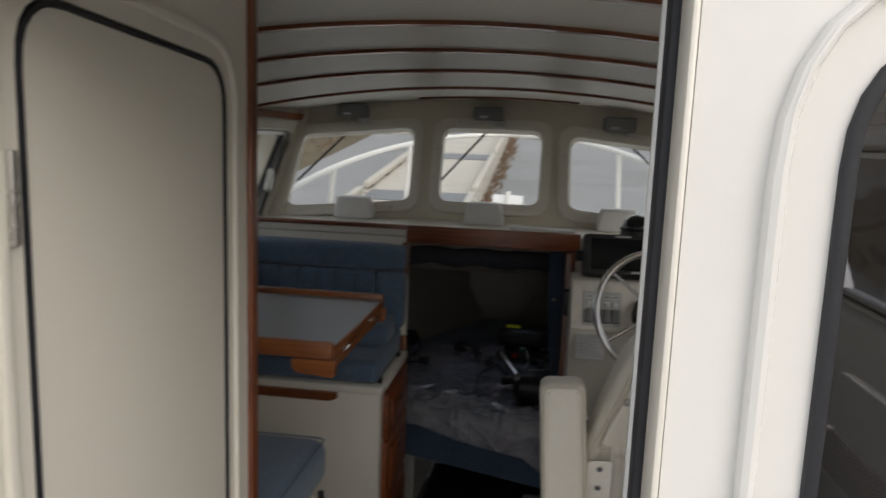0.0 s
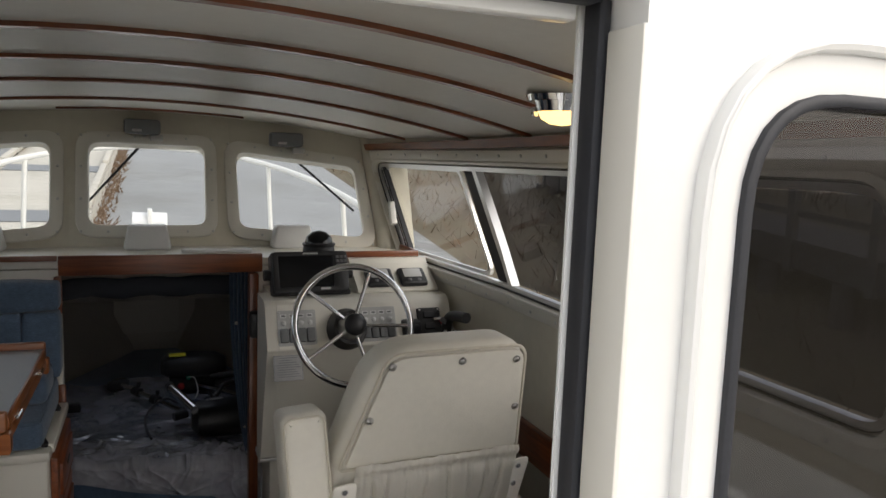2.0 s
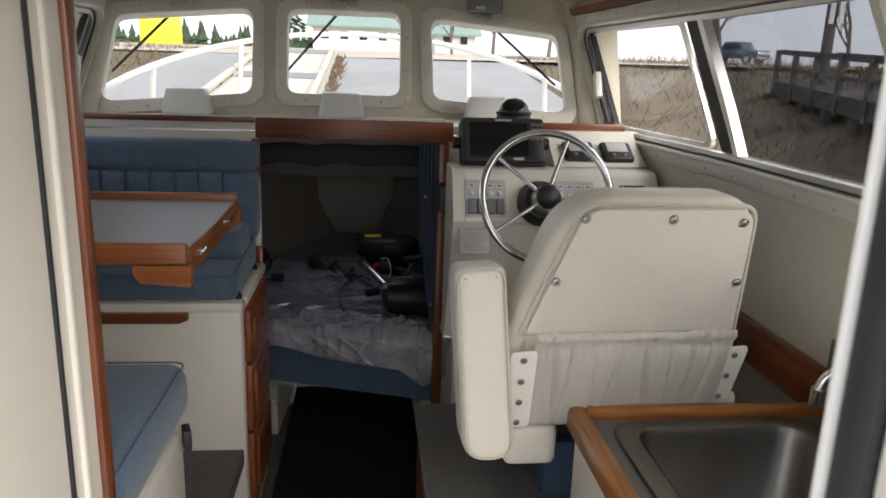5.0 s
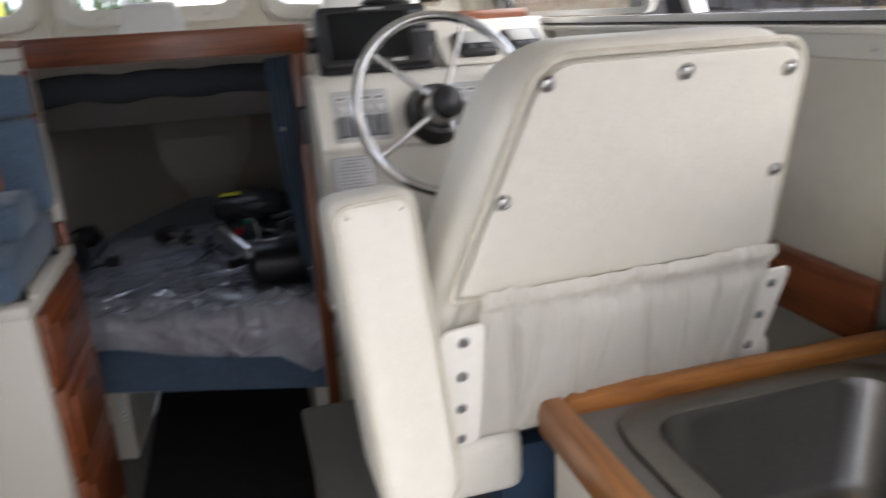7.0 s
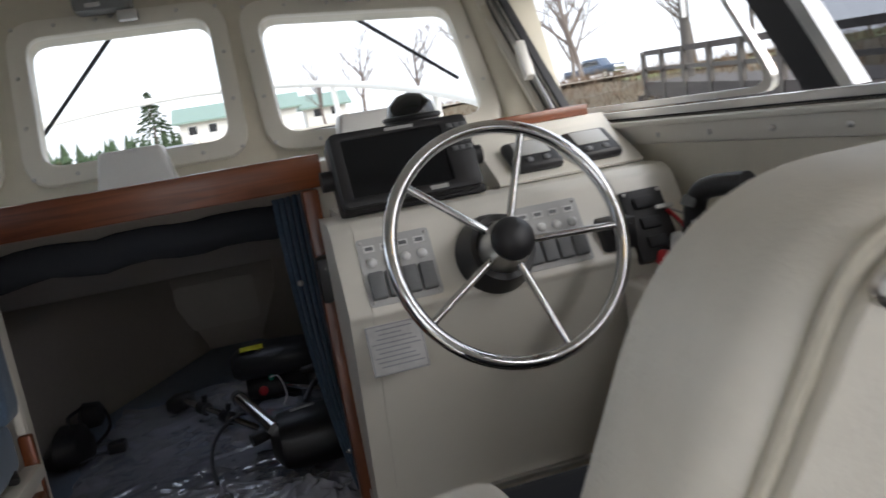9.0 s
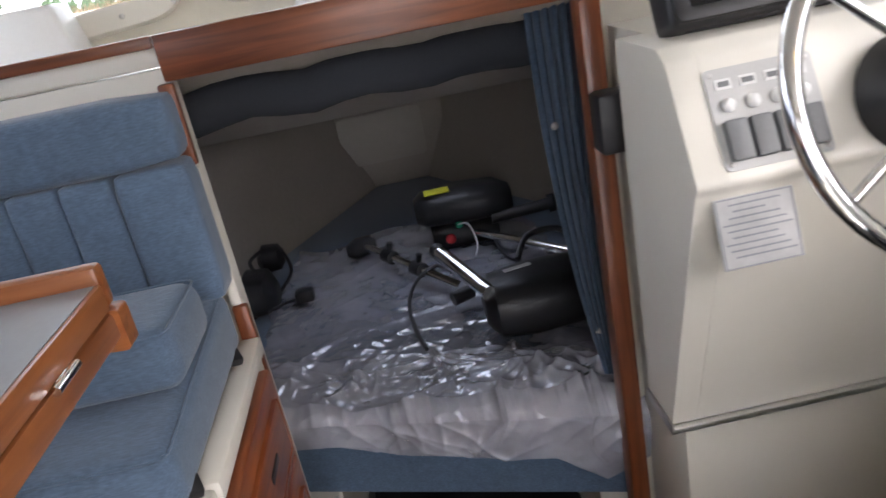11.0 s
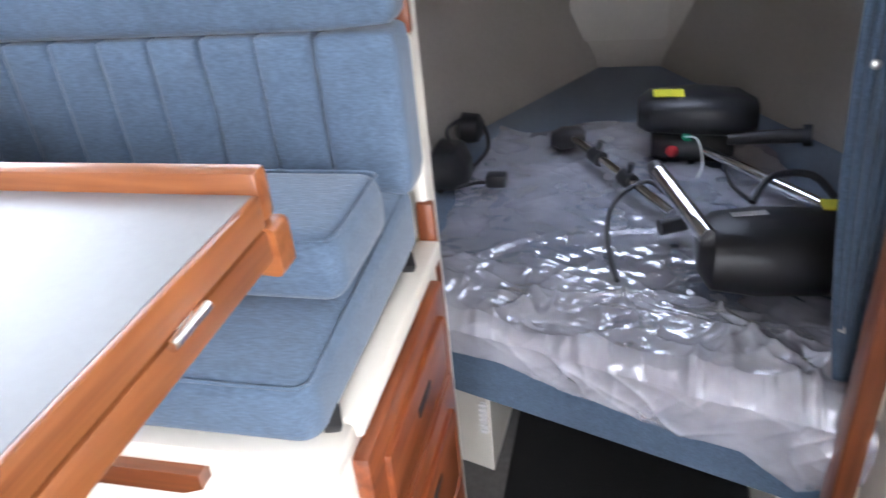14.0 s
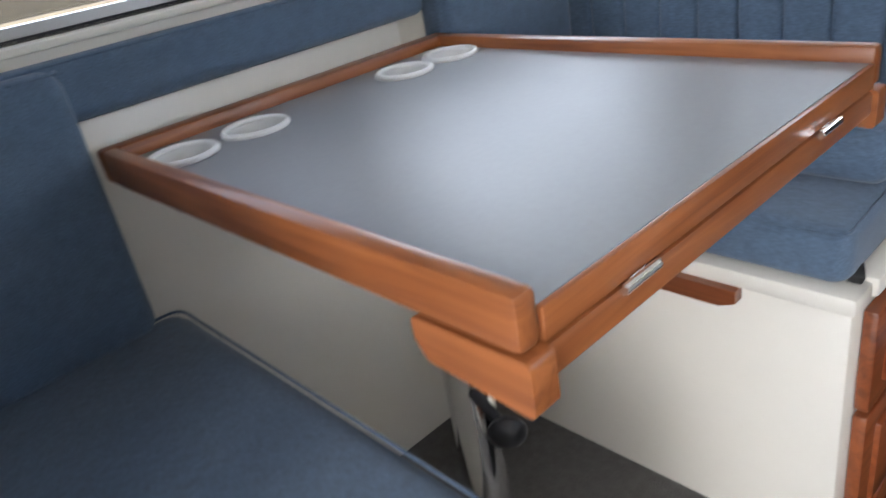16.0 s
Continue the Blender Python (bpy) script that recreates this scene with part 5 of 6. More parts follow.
# gauges on the pod
def gauge(x):
    q = thing("gauge", (x, 2.55, 1.28), "black digital engine gauge with a grey display", "gauge", "helm gauges")
    M = pose(x, 2.510, 1.258, 31.0, 0, 0)
    part("case", turned(box(-0.052, 0.052, -0.046, 0.046, -0.004, 0.020, 0.012, 3), M), BLACK, q)
    part("display", turned(box(-0.034, 0.034, -0.012, 0.034, 0.0185, 0.0215, 0.001), M), PANEL_GREY, q, "grey display")
    for k in (-0.018, 0.018):
        part("button", turned(dome((k, -0.028, 0.021), 0.008, (0, 0, 1), 0.4, seg=10), M), GREY_PLASTIC, q)


gauge(0.594)
gauge(0.720)

# ignition box, key and kill-switch lanyard
q = thing("ignition_panel", (0.70, 2.36, 1.13), "black ignition switch panel with a red lanyard", "ignition panel")
part("box", box(0.626, 0.690, 2.300, 2.36, 1.088, 1.146, 0.008), BLACK, q)
part("toggle", box(0.640, 0.676, 2.290, 2.302, 1.118, 1.136, 0.004), RUBBER, q, "black toggle")
IG = pose(0.728, 2.327, 1.118, -28, 0, 0)
part("panel", turned(box(-0.042, 0.042, -0.010, 0.012, -0.068, 0.068, 0.005), IG), BLACK, q)
for z_ in (0.040, 0.0, -0.036):
    part("switch", turned(box(-0.022, 0.016, -0.018, -0.009, z_ - 0.011, z_ + 0.011, 0.003), IG), RUBBER, q, "black toggle switch")
for x_ in (-0.034, 0.034):
    part("screw", turned(dome((x_, -0.011, 0.060), 0.004, (0, -1, 0), 0.5, seg=8), IG), STEEL, q)
part("key", turned(box(0.010, 0.045, -0.026, -0.021, 0.018, 0.026, 0.002), IG), STEEL, q, "steel key")
part("kill_switch", dome((0.728, 2.292, 1.062), 0.016, (0, -1, 0.3), 0.9), RED, q, "red kill switch")
part("lanyard", tube(smooth_path([(0.765, 2.325, 1.14), (0.785, 2.305, 1.105), (0.792, 2.295, 1.06), (0.778, 2.290, 1.075), (0.768, 2.30, 1.095), (0.785, 2.292, 1.065)], 6), 0.004, 6), RED, q, "red lanyard")
part("cord", tube(smooth_path([(0.762, 2.33, 1.145), (0.80, 2.30, 1.12), (0.815, 2.27, 1.09), (0.825, 2.23, 1.06)], 5), 0.0025, 6), PANEL_GREY, q, "thin grey cord")
part("float", turned(box(-0.018, 0.018, -0.016, 0.016, -0.042, 0.042, 0.012, 3), pose(0.760, 2.285, 1.062, 0, 4, 0)), WHITE_PLASTIC, q, "white key float")

# side ledge under the engine control, with a round inspection cover
q = thing("side_ledge", (0.80, 2.1, 0.45), "cream moulded ledge along the side by the helm", "ledge", kind="structure")
foot = [(0.664, 2.335), (0.866, 2.345), (0.866, 1.975), (0.706, 2.015)]
ledge_top = lambda y: 1.030 + (y - 2.33) * 0.10
part("body", slab(rounded(foot, [0.01, 0.002, 0.02, 0.03], 4), [], 0.60, lambda u, v, d: Vector((u, v, 0.40 + d * (ledge_top(v) - 0.40) / 0.60)), bevel=0.012, seg=3), GELCOAT, q)
CV = pose(0.681, 2.205, 0.865, 0, 0, 7.5)
cv = part("inspection_cover", turned(rod((0, 0, 0), (-0.006, 0, 0), 0.080, 0.078, 40), CV), GELCOAT, q, "round cream screw-in cover")
part("cover_ring", turned(tube([(-0.002, 0.094 * math.cos(a * math.tau / 40), 0.094 * math.sin(a * math.tau / 40)) for a in range(40)], 0.0030, 6, True), CV), GELCOAT, cv, "raised cream rim")
# two flat grey tiles paint the shade of shallow finger recesses
for z_ in (0.045, -0.045):
    part("recess_shade", turned(box(-0.0075, -0.0055, -0.018, 0.018, z_ - 0.007, z_ + 0.007, 0.0008), CV), PANEL_GREY, cv, "thin grey tile for the shade of a finger recess")
for a_ in (0.5, 1.7, 3.6, 5.2):
    part("screw", turned(dome((-0.003, 0.087 * math.cos(a_), 0.087 * math.sin(a_)), 0.0042, (-1, 0, 0), 0.5, seg=8), CV), STEEL, q)

# throttle control on the ledge
q = thing("throttle_control", (0.80, 2.15, 1.01), "black single-lever engine control with a chrome arm", "engine control")
bm = bmesh.new()
rings = []
for f_, w_, l_ in ((0.0, 1.0, 1.0), (0.25, 0.98, 0.97), (0.55, 0.90, 0.86), (0.78, 0.74, 0.68), (0.93, 0.50, 0.44), (1.0, 0.20, 0.18)):
    rings.append([bm.verts.new((0.800 + 0.052 * w_ * math.cos(k * math.tau / 28), 2.168 + 0.010 * f_ - 0.124 * l_ * math.sin(k * math.tau / 28), 1.001 + 0.102 * f_)) for k in range(28)])
for a, b2 in zip(rings, rings[1:]):
    for k in range(28):
        bm.faces.new((a[k], a[(k + 1) % 28], b2[(k + 1) % 28], b2[k]))
bm.faces.new(rings[-1])
bm.faces.new(rings[0])
part("housing", bm, BLACK, q, "rounded black housing", 50)
part("flange", slab(rounded([(0.742, 2.040), (0.858, 2.040), (0.858, 2.298), (0.742, 2.298)], 0.05, 6), [], 0.008, lambda u, v, d: Vector((u, v, ledge_top(v) + 0.001 + d)), bevel=0.002), BLACK, q)
part("boss", rod((0.765, 2.212, 1.030), (0.735, 2.212, 1.030), 0.030, 0.026, 24), BLACK, q)
arm = bmesh.new()
prof = [(0.736, 2.216, 0.990, 0.013, 0.024), (0.728, 2.218, 1.010, 0.014, 0.032), (0.728, 2.213, 1.045, 0.014, 0.027), (0.730, 2.207, 1.090, 0.013, 0.020), (0.734, 2.200, 1.140, 0.012, 0.018)]
rings = [[arm.verts.new((x_ + a_ * math.cos(k * math.tau / 16), y_ + b_ * math.sin(k * math.tau / 16), z_)) for k in range(16)] for x_, y_, z_, a_, b_ in prof]
for a, b2 in zip(rings, rings[1:]):
    for k in range(16):
        arm.faces.new((a[k], a[(k + 1) % 16], b2[(k + 1) % 16], b2[k]))
arm.faces.new(rings[0])
arm.faces.new(rings[-1])
part("arm", arm, CHROME, q, "chrome lever arm", 60)
gp = part("grip", tube(smooth_path([(0.738, 2.200, 1.128), (0.739, 2.196, 1.160), (0.742, 2.180, 1.184), (0.750, 2.150, 1.194), (0.762, 2.090, 1.199)], 5), 0.0175, 14), BLACK, q, "black moulded grip")
part("trim_button", turned(box(-0.009, 0.009, -0.012, 0.012, -0.004, 0.004, 0.003), pose(0.722, 2.186, 1.172, 30, -60, 0)), GREY_PLASTIC, gp, "grey trim buttons")

# radio mic on the bulkhead
q = thing("radio_handset", (0.20, COMP, 1.12), "black wall-mounted radio unit beside the companionway", "radio")
part("case", box(0.150, 0.234, COMP - 0.105, COMP - 0.052, 1.042, 1.134, 0.008), BLACK, q)
part("ring", tube([(0.211 + 0.014 * math.cos(a * math.tau / 16), COMP - 0.107, 1.06 + 0.018 * math.sin(a * math.tau / 16)) for a in range(16)], 0.002, 6, True), CHROME, q)

# defroster covers on the dash shelf
for x in (-0.187, -0.745, 0.36):
    q = thing("demister_cover", (x, 3.0, 1.319), "light grey moulded demister cover on the dash", "demister", "demister covers")
    bm = box(x - 0.085, x + 0.085, 2.93, 3.02, 1.319, 1.412, 0.012, 3)
    for v in bm.verts:
        if v.co.z > 1.37:
            v.co.x = x + (v.co.x - x) * 0.82
    part("cover", bm, WHITE_PLASTIC, q)
single("chart_tube", box(-0.07, 0.185, 2.83, 2.875, 1.321, 1.334, 0.004), WHITE_PLASTIC, "thin white tray lying on the dash shelf", "tray")

# dome lamp under the headliner
LX, LY = 0.605, 1.30
LZ = roof(LX, LY)
q = thing("dome_lamp", (LX, LY, LZ), "chrome dome lamp, lit warm, under the headliner", "ceiling lamp")
part("ring", rod((LX, LY, LZ - 0.026), (LX, LY, LZ + 0.004), 0.050, 0.060, 32), CHROME, q)
part("flange", rod((LX, LY, LZ - 0.006), (LX, LY, LZ + 0.006), 0.070, 0.074, 32), CHROME, q)
part("shade", dome((LX, LY, LZ - 0.027), 0.048, (0, 0, -1), 0.55, seg=24), glowing("warm_lamp_glass", (1.0, 0.66, 0.24), LAMP), q, "glowing warm glass")
for a in (0.4, 2.5, 4.6):
    part("clip", box(LX + 0.056 * math.cos(a) - 0.006, LX + 0.056 * math.cos(a) + 0.006, LY + 0.056 * math.sin(a) - 0.006, LY + 0.056 * math.sin(a) + 0.006, LZ - 0.036, LZ - 0.016, 0.002), CHROME, q)

# curtain in the companionway, drawn back to the post and tied low
bm = bmesh.new()
NU = 110
tops = []
for j in range(15):
    f_ = j / 14
    z = 1.262 - 0.70 * f_
    x_in = 0.090 + 0.062 * f_ ** 2.2
    x_out = 0.225 - 0.02 * f_
    row = []
    for i in range(NU + 1):
        s_ = i / NU
        flat = max(0.0, 1 - s_ / 0.34)
        pleat = 0.014 * math.sin(s_ * 62) * (1 - flat) + 0.004 * math.sin(s_ * 9 + f_ * 4)
        row.append(bm.verts.new((x_in + (x_out - x_in) * s_ + 0.003 * math.sin(s_ * 62 + 1.4), COMP + 0.062 + pleat, z)))
    tops.append(row)
for a, b2 in zip(tops, tops[1:]):
    for i in range(NU):
        bm.faces.new((a[i], a[i + 1], b2[i + 1], b2[i]))
bmesh.ops.solidify(bm, geom=bm.faces[:], thickness=0.003)
c = thing("curtain", (0.17, COMP + 0.06, 0.56), "blue gathered curtain drawn back beside the companionway", "curtain")
part("cloth", bm, BLUE, c, "", 80)
for z, x in ((1.065, 0.118), (0.66, 0.150)):
    part("snap", dome((x, COMP + 0.054, z), 0.007, (0, -1, 0), 0.5), STEEL, c)
v = thing("rolled_curtain", (-0.2, 2.88, 1.14), "rolled dark blue curtain under the cuddy ceiling", "curtain")
bm = tube([(-0.62 + 0.05 * k, 2.80, 1.185 + 0.004 * math.sin(k * 1.7)) for k in range(17)], 0.030, 14)
for q_ in bm.verts:
    q_.co.z = 1.205 + (q_.co.z - 1.185) * 1.25 + 0.004 * math.sin(q_.co.x * 31)
part("roll", bm, NAVY, v)

# clear plastic sheet thrown over the berth, doubled along the hem that hangs over its front edge
def film_layer(v0, lift, seed, NU=170, NV=170, creases=130, rough=1.0, broad=1.0):
    rng = np.random.default_rng(seed)
    u, v = np.meshgrid(np.linspace(0, 1, NU + 1), np.linspace(v0, 1, NV + 1))
    front = 2.968 - 0.262 * u
    run = 4.05 - front
    hang = 0.035 + 0.060 * u + 0.010 * np.sin(u * 9 + seed) + 0.060 * np.clip(1 - np.abs(u - 0.84) / 0.10, 0, 1)
    s = v * (run + 0.02 + hang)
    half = np.minimum(0.46, 0.40 + 0.15 * v)
    x = AXIS - 0.02 + (u * 2 - 1) * half * np.where(u > 0.5, 0.97, 0.95 - 0.03 * v)
    ease = np.clip((s - 0.58 * run) / (0.42 * run), 0, 1)
    roll = np.sin(np.pi * np.clip((v - v0) / (1 - v0), 0, 1)) ** 0.7 * (0.020 + 0.010 * np.sin(x * 8 + 1)) if v0 else 0.0
    z = roll + 0.003 + 0.007 * (0.5 + 0.5 * np.sin(x * 9 + s * 5 + seed)) * (0.3 + ease) + ease * 0.010 * (1 + np.sin(x * 11 - s * 7 + 2 * seed) * np.sin(s * 9 + x * 5))
    for k in range(creases):
        cs = (0.25 + 0.95 * rng.random() ** 0.6) * 1.2
        cx = AXIS + (rng.random() * 2 - 1) * 0.44
        a, ln, wd = rng.random() * np.pi, (0.04 + 0.20 * rng.random() ** 2) * (0.5 + 0.5 * broad), (0.004 + 0.014 * rng.random()) * broad
        du, dv = (x - cx) * np.cos(a) + (s - cs) * np.sin(a), -(x - cx) * np.sin(a) + (s - cs) * np.cos(a)
        amp = rough * (0.002 + 0.012 * rng.random() ** 1.5) * (0.55 + 0.45 * min(1.0, max(0.0, (cs - 0.5) / 0.6)))
        z = z + amp * np.exp(-np.abs(dv) / wd) * np.clip(1 - (du / ln) ** 2, 0, 1)
    x = x + 0.010 * np.sin(s * 31 + x * 13 + seed) * np.sin(x * 23 - s * 17) + 0.35 * (z - z.mean()) * np.sin(s * 19 + x * 21)
    over = s - run
    flat = over < 0
    yy = np.where(flat, 4.05 - s + (1 - v) ** 4 * (0.06 * np.sin(x * 6 + 1) + 0.035 * np.sin(x * 17)), front - 0.012 - 0.55 * z)
    zz = np.where(flat, 0.492 + lift + z, 0.496 + lift - over * 0.97 + 0.2 * z)
    yy = yy - lift
    bm = bmesh.new()
    gr = [[bm.verts.new((x[j, i], yy[j, i], zz[j, i])) for i in range(NU + 1)] for j in range(NV + 1)]
    for j in range(NV):
        for i in range(NU):
            bm.faces.new((gr[j][i], gr[j][i + 1], gr[j + 1][i + 1], gr[j + 1][i]))
    return bm


q = thing("plastic_sheet", (AXIS, 3.3, 0.5), "crumpled clear plastic sheet spread over the berth cushion", "plastic sheet")
part("sheet", film_layer(0.0, 0.0, 3), FILM, q, "", 180)
part("folded_hem", film_layer(0.76, 0.008, 8, 250, 120, 330, 1.0, 1.25), FILM_MILKY, q, "doubled milky hem", 180)
q = thing("berth_vent", (-0.47, 2.98, 0.15), "small white louvred vent on the berth base", "vent")
part("backing", box(-0.475, -0.462, 2.985, 2.990, 0.14, 0.235, 0.001), WHITE_PLASTIC, q)
for k in range(6):
    part("slat", box(-0.478, -0.459, 2.980, 2.986, 0.147 + 0.015 * k, 0.154 + 0.015 * k, 0.001), WHITE_PLASTIC, q)


def blob(sections, n=20, bm=None, squareness=3.0):
    """A closed body lofted through (centre, half width, half height) sections along x or y, with squarish rings."""
    bm = bm or bmesh.new()
    rings = []
    for c, ax_w, ax_h, wdir in sections:
        ring = []
        for k in range(n):
            a = k * math.tau / n
            ca, sa = math.cos(a), math.sin(a)
            f = (abs(ca) ** squareness + abs(sa) ** squareness) ** (-1 / squareness)
            ring.append(bm.verts.new(Vector(c) + Vector(wdir) * (ax_w * ca * f) + Vector((0, 0, 1)) * (ax_h * sa * f)))
        rings.append(ring)
    for a, b in zip(rings, rings[1:]):
        for k in range(n):
            bm.faces.new((a[k], a[(k + 1) % n], b[(k + 1) % n], b[k]))
    bm.faces.new(rings[0])
    bm.faces.new(rings[-1])
    return bm


Y_ = (0, 1, 0)
gear = []
m = thing("electric_outboard", (0.12, 3.1, 0.5), "black electric outboard head with a steel tube, lying on the berth", "outboard motor", "outboard motors")
gear.append(m)
part("cowl", blob([((-0.010, 3.10, 0.585), 0.05, 0.040, Y_), ((0.015, 3.10, 0.580), 0.085, 0.066, Y_), ((0.10, 3.11, 0.577), 0.105, 0.072, Y_), ((0.24, 3.12, 0.576), 0.10, 0.070, Y_), ((0.30, 3.12, 0.575), 0.075, 0.055, Y_)]), BLACK, m, "rounded black cowl")
part("handle_bar", tube(smooth_path([(0.10, 3.20, 0.64), (0.14, 3.25, 0.675), (0.22, 3.26, 0.675), (0.26, 3.21, 0.645)], 4), 0.008, 8), BLACK, m)
part("steel_tube", rod((0.005, 3.06, 0.632), (-0.087, 3.307, 0.661), 0.019, 0.019, 18), CHROME, m, "bright steel tube")
part("tube_end", rod((-0.084, 3.297, 0.660), (-0.091, 3.318, 0.662), 0.0205, 0.0205, 18), BLACK, m)
part("sticker", box(0.225, 0.262, 3.155, 3.20, 0.6475, 0.650, 0.0), YELLOW, m, "yellow sticker")
part("maker_mark", turned(box(-0.035, 0.035, -0.008, 0.008, 0, 0.0015), pose(0.085, 3.13, 0.6495, 0, 0, 12)), PANEL_GREY, m, "plain raised light mark")
m = thing("outboard_shaft", (-0.19, 3.59, 0.5), "thin steel outboard shaft with black clamps on the berth", "outboard motor", "outboard motors")
gear.append(m)
a, b = Vector((-0.318, 3.80, 0.545)), Vector((-0.045, 3.34, 0.535))
part("shaft", rod(a, b, 0.013, 0.013, 14), CHROME, m)
part("propeller_pod", blob([(a + Vector((-0.05, 0.00, -0.012)), 0.02, 0.018, Y_), (a + Vector((-0.02, 0.0, -0.010)), 0.036, 0.032, Y_), (a + Vector((0.03, -0.01, 0.0)), 0.030, 0.028, Y_), (a + Vector((0.05, -0.02, 0.0)), 0.015, 0.015, Y_)]), BLACK, m, "black propeller pod")
for f_ in (0.32, 0.62):
    q = a.lerp(b, f_)
    part("clamp", rod(q - (b - a).normalized() * 0.022, q + (b - a).normalized() * 0.022, 0.022, 0.022, 12), BLACK, m)
    part("clamp_screw", rod(q, q + Vector((0.01, 0.0, 0.045)), 0.007, 0.010, 8), BLACK, m)
m = thing("electric_outboard", (0.03, 3.82, 0.5), "second black electric outboard head with yellow sticker, lying on the berth", "outboard motor", "outboard motors")
gear.append(m)
part("cowl", blob([((-0.125, 3.80, 0.615), 0.05, 0.035, Y_), ((-0.095, 3.80, 0.620), 0.085, 0.050, Y_), ((0.03, 3.79, 0.625), 0.095, 0.058, Y_), ((0.14, 3.77, 0.625), 0.085, 0.055, Y_), ((0.185, 3.765, 0.62), 0.05, 0.038, Y_)]), BLACK, m, "rounded black cowl")
part("lower_case", blob([((-0.085, 3.79, 0.535), 0.06, 0.036, Y_), ((-0.05, 3.79, 0.533), 0.08, 0.040, Y_), ((0.10, 3.77, 0.533), 0.075, 0.040, Y_), ((0.13, 3.76, 0.533), 0.05, 0.034, Y_)]), BLACK, m)
part("sticker", box(-0.085, -0.005, 3.745, 3.80, 0.6765, 0.680), YELLOW, m, "yellow sticker")
part("green_button", dome((0.005, 3.715, 0.575), 0.013, (0, -1, 0.3), 0.6), GREEN, m)
part("red_stop", dome((-0.03, 3.705, 0.535), 0.017, (0, -1, 0.2), 0.6), RED, m)
part("tiller", rod((0.11, 3.70, 0.575), (0.285, 3.66, 0.600), 0.017, 0.019, 16), BLACK, m, "black tiller grip")
part("tiller_end", rod((0.285, 3.66, 0.600), (0.305, 3.655, 0.603), 0.028, 0.028, 18), RUBBER, m)
part("shaft", rod((0.06, 3.70, 0.54), (0.315, 3.34, 0.545), 0.013, 0.013, 14), CHROME, m, "bright steel shaft")
part("lanyard", tube(smooth_path([(0.0, 3.70, 0.58), (0.03, 3.67, 0.585), (0.045, 3.64, 0.53), (0.03, 3.60, 0.505)], 5), 0.0025, 6), WHITE_PLASTIC, m, "thin white cord")
part("cable", tube(smooth_path([(0.10, 3.64, 0.53), (0.11, 3.55, 0.512), (0.15, 3.45, 0.512)], 5), 0.005, 6), BLACK, m)
q = thing("power_cable", (-0.15, 3.3, 0.5), "black power cable with a plug on the plastic sheet", "cable", "cables")
gear.append(q)
part("lead", tube(smooth_path([(-0.06, 3.42, 0.55), (-0.10, 3.47, 0.555), (-0.16, 3.44, 0.535), (-0.19, 3.33, 0.525), (-0.185, 3.18, 0.525), (-0.165, 3.05, 0.53)], 7), 0.0055, 8), BLACK, q)
part("plug", rod((-0.075, 3.27, 0.535), (-0.02, 3.29, 0.54), 0.019, 0.019, 14), BLACK, q, "round black plug")
q = thing("outboard_clutter", (-0.6, 3.7, 0.5), "black outboard bracket with a coiled cable on the berth", "bracket")
gear.append(q)
part("body", blob([((-0.70, 3.55, 0.53), 0.04, 0.03, Y_), ((-0.66, 3.57, 0.55), 0.10, 0.06, Y_), ((-0.60, 3.58, 0.545), 0.09, 0.055, Y_), ((-0.575, 3.58, 0.53), 0.05, 0.03, Y_)]), BLACK, q)
part("knob", blob([((-0.66, 3.82, 0.555), 0.02, 0.02, Y_), ((-0.64, 3.82, 0.56), 0.045, 0.045, Y_), ((-0.59, 3.82, 0.56), 0.040, 0.040, Y_), ((-0.575, 3.82, 0.56), 0.02, 0.02, Y_)]), BLACK, q)
part("lead", tube(smooth_path([(-0.62, 3.58, 0.60), (-0.66, 3.72, 0.60), (-0.60, 3.84, 0.59), (-0.55, 3.74, 0.53), (-0.60, 3.58, 0.51), (-0.64, 3.48, 0.51)], 6), 0.006, 8), BLACK, q)
part("plug_lead", tube(smooth_path([(-0.60, 3.50, 0.512), (-0.55, 3.53, 0.515), (-0.515, 3.525, 0.52)], 4), 0.005, 6), BLACK, q)
part("plug", box(-0.518, -0.462, 3.50, 3.545, 0.512, 0.548, 0.008), BLACK, q)
for ob in gear:
    ob.location += Vector((-0.018, 0.012, 0))

# ---- outside ----
def ground_height(x, y):
    """The launching ramp climbs ahead of the bow to a flat lot; banks rise on either side."""
    ramp = -0.5 + max(0.0, min(2.25, 0.12 * (y - 6))) + 0.018 * max(0.0, min(140.0, y - 24.75))
    right_bank = -0.5 + max(0.0, min(2.0, 0.27 * (x - 4.6))) + 0.032 * max(0.0, min(60.0, x - 12.0))
    left_bank = -0.5 + max(0.0, min(2.2, 0.35 * (-6.0 - x)))
    return max(ramp, right_bank, left_bank)


bm = bmesh.new()
xs = [-900, -300, -120, -60, -40, -30] + [-24 + 1.0 * i for i in range(61)] + [45, 60, 80, 120, 300, 900]
ys = [-900, -300, -80, -30] + [-16 + 1.25 * i for i in range(60)] + [64, 72, 85, 100, 130, 200, 400, 900]
gr = [[bm.verts.new((x, y, ground_height(x, y) - 0.03 + 0.10 * noise.noise((x * 0.35, y * 0.35, 0)) * (abs(x - 1) > 5 or y > 36))) for x in xs] for y in ys]
for j in range(len(ys) - 1):
    for i in range(len(xs) - 1):
        bm.faces.new((gr[j][i], gr[j][i + 1], gr[j + 1][i + 1], gr[j + 1][i]))
single("ground", bm, EARTH, "winter grass and brown earth banks round the ramp", "ground", kind="structure", smooth=60)


